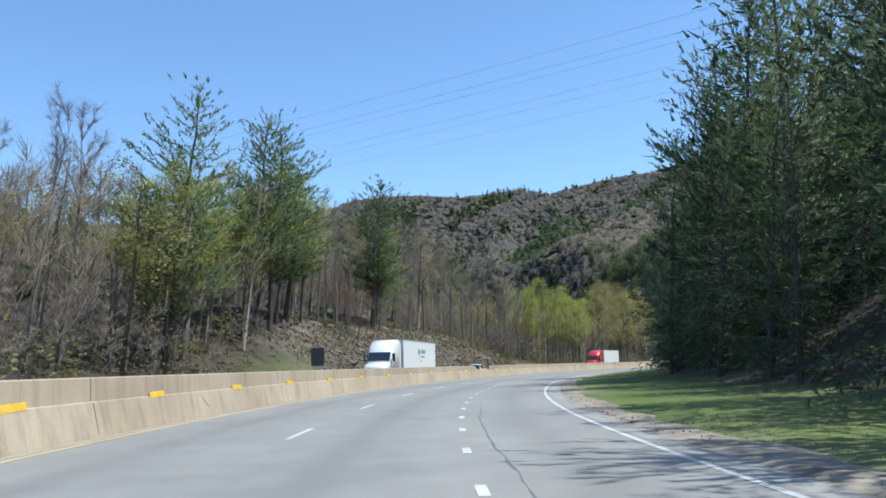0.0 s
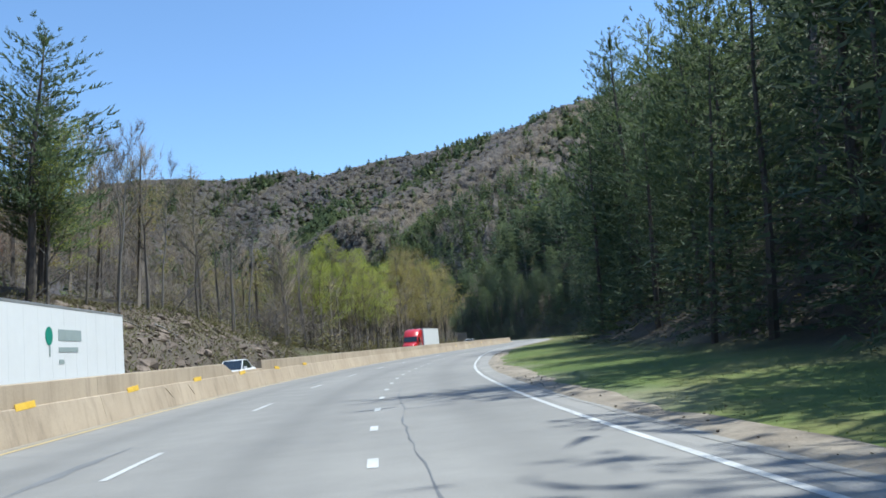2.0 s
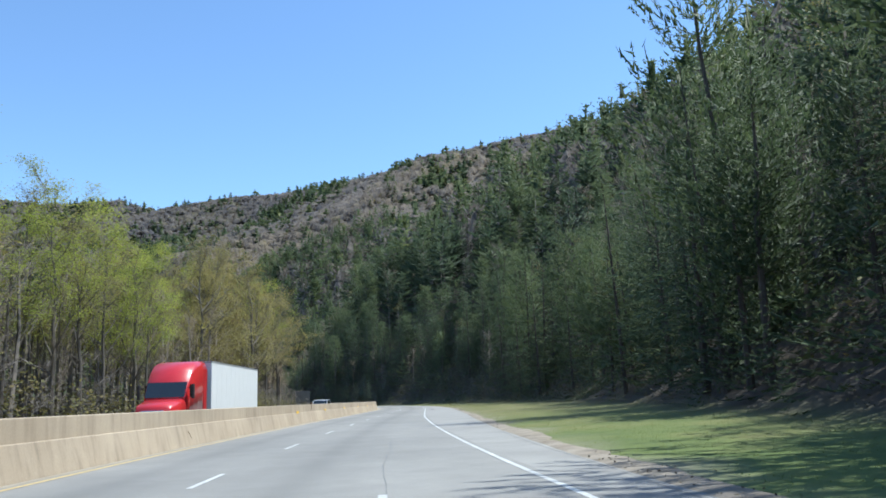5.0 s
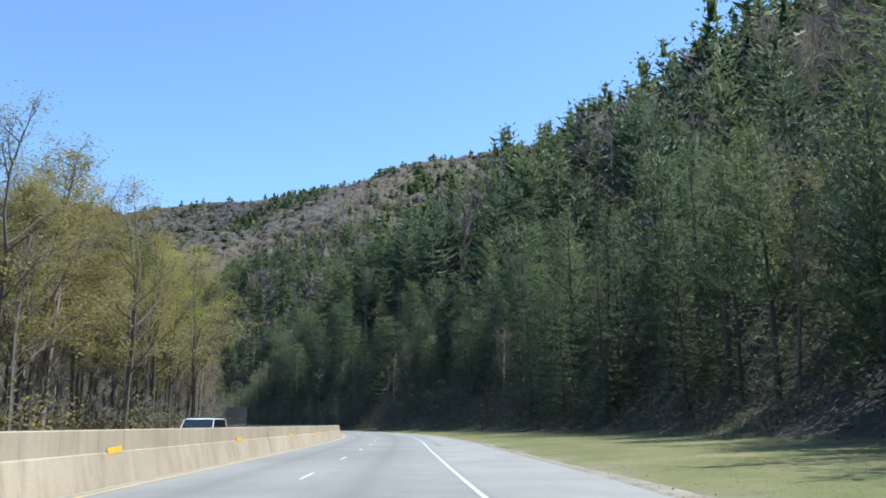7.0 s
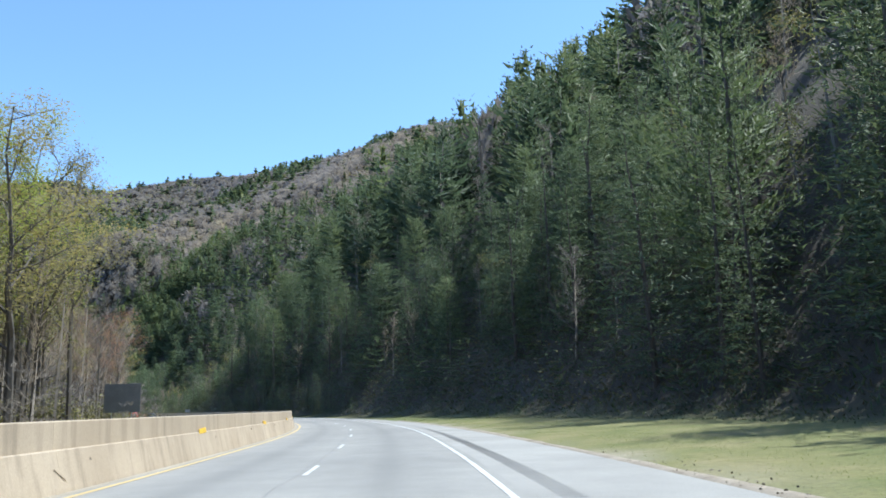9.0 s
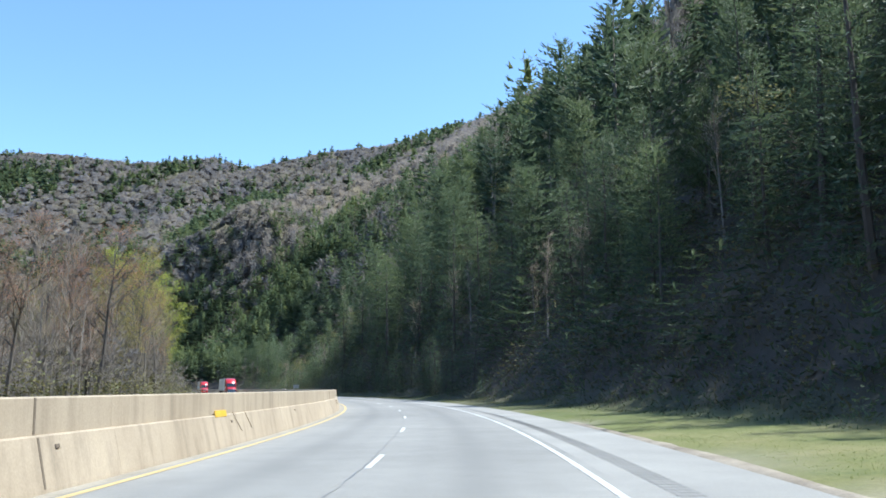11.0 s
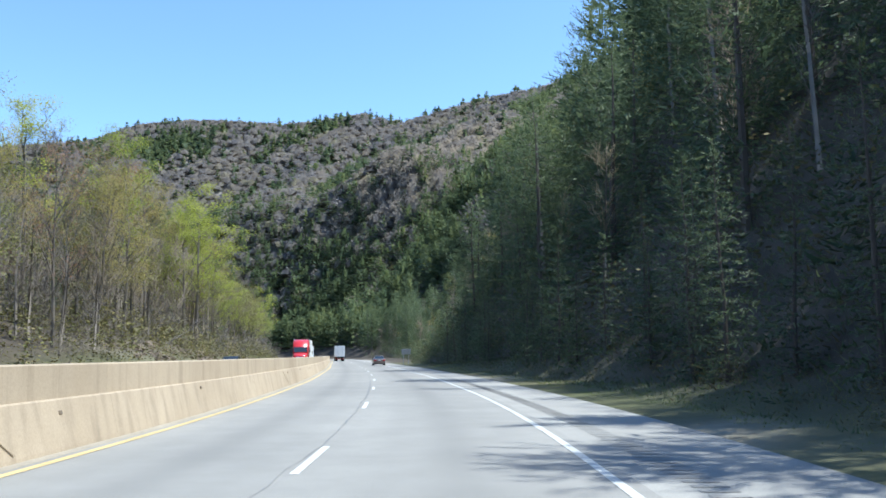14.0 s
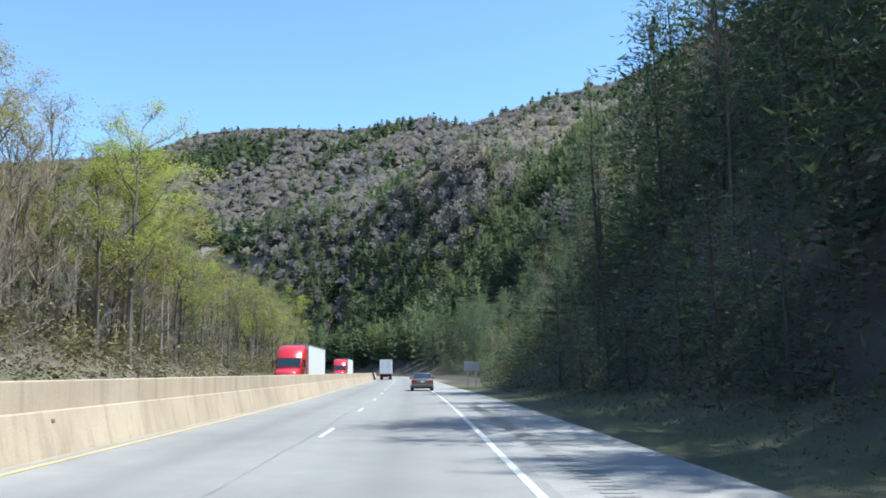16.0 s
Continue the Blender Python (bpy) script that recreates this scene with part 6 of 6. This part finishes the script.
for y_mid, height in ((81.5, 30), (86, 30), (88.5, 30), (96.5, 30.2), (100, 30.2), (107, 30.4)):
    power_cable(y_mid, height)

# ================= rock banks =================
def boulder(seed):
    """An angular block of broken rock, about one metre across."""
    rs = np.random.RandomState(seed)
    bm = bmesh.new()
    for p in unit(rs.normal(size=(16, 3))) * rs.uniform(0.42, 0.6, (16, 1)) * (1.0, 0.75, 0.6):
        bm.verts.new(p)
    bmesh.ops.convex_hull(bm, input=bm.verts)
    loose = [v for v in bm.verts if not v.link_faces]
    bmesh.ops.delete(bm, geom=loose, context="VERTS")
    me = bpy.data.meshes.new("rock")
    bm.to_mesh(me)
    bm.free()
    me.materials.append(ROCK)
    return me


ROCKS = [boulder(500 + i) for i in range(9)]


def rock_bank(name, label, s0, s1, u0, u1, count, seed, biggest):
    t = thing(name, label, "rock face")
    r = random.Random(seed)
    for k in range(count):
        s, u = r.uniform(s0, s1), r.uniform(u0, u1)
        x, y = at(s, u)
        z = float(ground_at(float(x), float(y)))
        size = biggest * (0.22 + 0.78 * r.random() ** 2.2)
        ob = new("rock", r.choice(ROCKS))
        ob.parent = t
        ob.matrix_basis = pose(float(x), float(y), z + size * 0.05, r.uniform(-25, 25), r.uniform(10, 45), heading(s) + r.uniform(-30, 30)) @ Matrix.Diagonal((size, size * r.uniform(0.8, 1.5), size * r.uniform(0.6, 1.1), 1))


rock_bank("rock_outcrop", "broken brown-grey rock cut with scrub and dead branches", 90, 165, -25, -16, 300, 31, 1.7)
rock_bank("rock_bank", "low broken rock bank under spring trees", 462, 560, -23, -16.5, 190, 32, 1.7)


def rubble(name, label, s0, s1, u0, u1, count, seed):
    """Small broken stones between the rocks, joined."""
    rs = np.random.RandomState(seed)
    out = []
    for me in ROCKS:
        me.calc_loop_triangles()
        co = np.array([v.co for v in me.vertices])
        tri = co[np.array([t.vertices for t in me.loop_triangles])]
        for _ in range(count // len(ROCKS)):
            x, y = at(rs.uniform(s0, s1), rs.uniform(u0, u1))
            a, size = rs.uniform(0, 6.28), 0.12 + 0.6 * rs.uniform(0, 1) ** 2
            turn = np.array([[np.cos(a), -np.sin(a), 0], [np.sin(a), np.cos(a), 0], [0, 0, 1]])
            out.append(tri @ turn.T * size + (float(x), float(y), float(ground_at(float(x), float(y))) + 0.03))
    tagged(soup(name, np.concatenate(out), ROCK), label, "rubble", "", "stuff")


rubble("rubble", "broken brown stones scattered over the rock cut", 88, 166, -26, -15.6, 3000, 41)
rubble("bank_rubble", "small stones at the foot of the low bank", 460, 560, -23, -16, 600, 42)


def fallen(s, u, length, turn, tip, seed):
    """A dead trunk lying down the bank."""
    rs = np.random.RandomState(seed)
    x, y = at(s, u)
    z = float(ground_at(float(x), float(y)))
    pts = np.column_stack([np.linspace(0, length, 6), np.cumsum(rs.normal(0, 0.08, 6)), np.cumsum(rs.normal(0, 0.05, 6))])
    t = thing("fallen_trunk", "pale dead trunk leaning on the rocks", "log", "", pose(float(x), float(y), z + 0.3, 0, tip, turn))
    soup("trunk", tube(pts, np.linspace(0.11, 0.03, 6), 6), PALE_BARK, t)
    br = [tube([pts[k], pts[k] + rs.normal(0, 0.5, 3) + (0.5, 0, 0.2)], (0.03, 0.008), 3) for k in (2, 3, 4, 4)]
    soup("branch", np.concatenate(br), PALE_BARK, t)


for i, (s, u, ln, turn, tip) in enumerate(((92, -23, 5, 20, 25), (104, -24, 6, -30, 28), (113, -22, 4, 60, 20), (121, -25, 6, -10, -35), (128, -23, 5, 35, 22), (134, -21, 4, 15, 30), (147, -25, 6, -25, -48), (486, -21, 4, 20, -30), (470, -22, 5, -40, -50))):
    fallen(s, u, ln, turn, tip, 600 + i)


# ================= verge =================
def build_grass():
    rs = np.random.RandomState(700)
    n = 46000
    s = rs.uniform(4, 480, n)
    e, tr = right_edge(s), tree_line(s)
    u = e + 1.1 + 0.5 * wave(s, s * 0.3, 6, 70) + rs.uniform(0, 1, n) ** 1.3 * (tr - e)
    patch = wave(s * 1.0, u * 3.0, 9, 71)
    k = rs.uniform(-0.6, 1, n) < patch + 0.9
    s, u = s[k], u[k]
    x, y = at(s, u)
    z = ground_at(x, y)
    base = np.stack([x, y, z - 0.01], 1)
    tris = []
    for j in range(3):
        w = unit(rs.normal(0, 0.55, (len(s), 3)) * (1, 1, 0) + (0, 0, 1.0))
        tris.append(blades(base + rs.normal(0, 0.12, (len(s), 3)) * (1, 1, 0), w, rs.uniform(0.022, 0.05, len(s)), 0.02, rs))
    g = soup("grass", np.concatenate(tris), GRASS_BLADE)
    tagged(g, "short green grass of the roadside verge", "grass", "", "stuff")
    # a strip of bare dirt beside the pavement, with clods and dead leaves
    q = np.arange(-10, 335, 1.1)
    wide = (1.15 + 0.45 * wave(q, q * 0.2, 7, 73) + 0.15 * rs.normal(size=len(q))) * np.interp(q, [150, 230, 335], [1.0, 0.5, 0.4])
    cols = []
    for j, f in enumerate((-0.06, 0.15, 0.4, 0.7, 1.0)):
        uu = right_edge(q) + f * np.maximum(wide, 0.2)
        x, y = at(q, uu)
        z = 0.012 + 0.034 * np.maximum(uu - right_edge(q), 0) + (rs.uniform(0, 0.02, len(q)) if 0 < j < 4 else 0) + (-0.07 if j == 4 else -0.02 if j == 0 else 0.0)
        cols.append(np.stack([x, y, z], 1))
    m = len(q)
    ff = [(j * m + i, (j + 1) * m + i, (j + 1) * m + i + 1, j * m + i + 1) for j in range(4) for i in range(m - 1)]
    d = link_mesh("dirt_strip", np.concatenate(cols), ff, DIRT, None, True)
    tagged(d, "bare tan dirt and gravel beside the pavement", "ground", "", "structure")
    m = 2600
    s = rs.uniform(2, 300, m)
    keep = rs.uniform(0, 1, m) < 0.35 + 0.9 * wave(s, s * 0.1, 5, 74)
    s = s[keep]
    m = len(s)
    u = right_edge(s) + np.abs(rs.normal(0.35, 0.4, m))
    x, y = at(s, u)
    p = np.stack([x, y, 0.03 + 0.034 * np.maximum(u - right_edge(s), 0)], 1)
    d = soup("edge_litter", cards(p, rs.uniform(0.02, 0.09, m), rs, 0.15), CLOD)
    tagged(d, "dead leaves and clods along the pavement edge", "litter", "", "stuff")


build_grass()
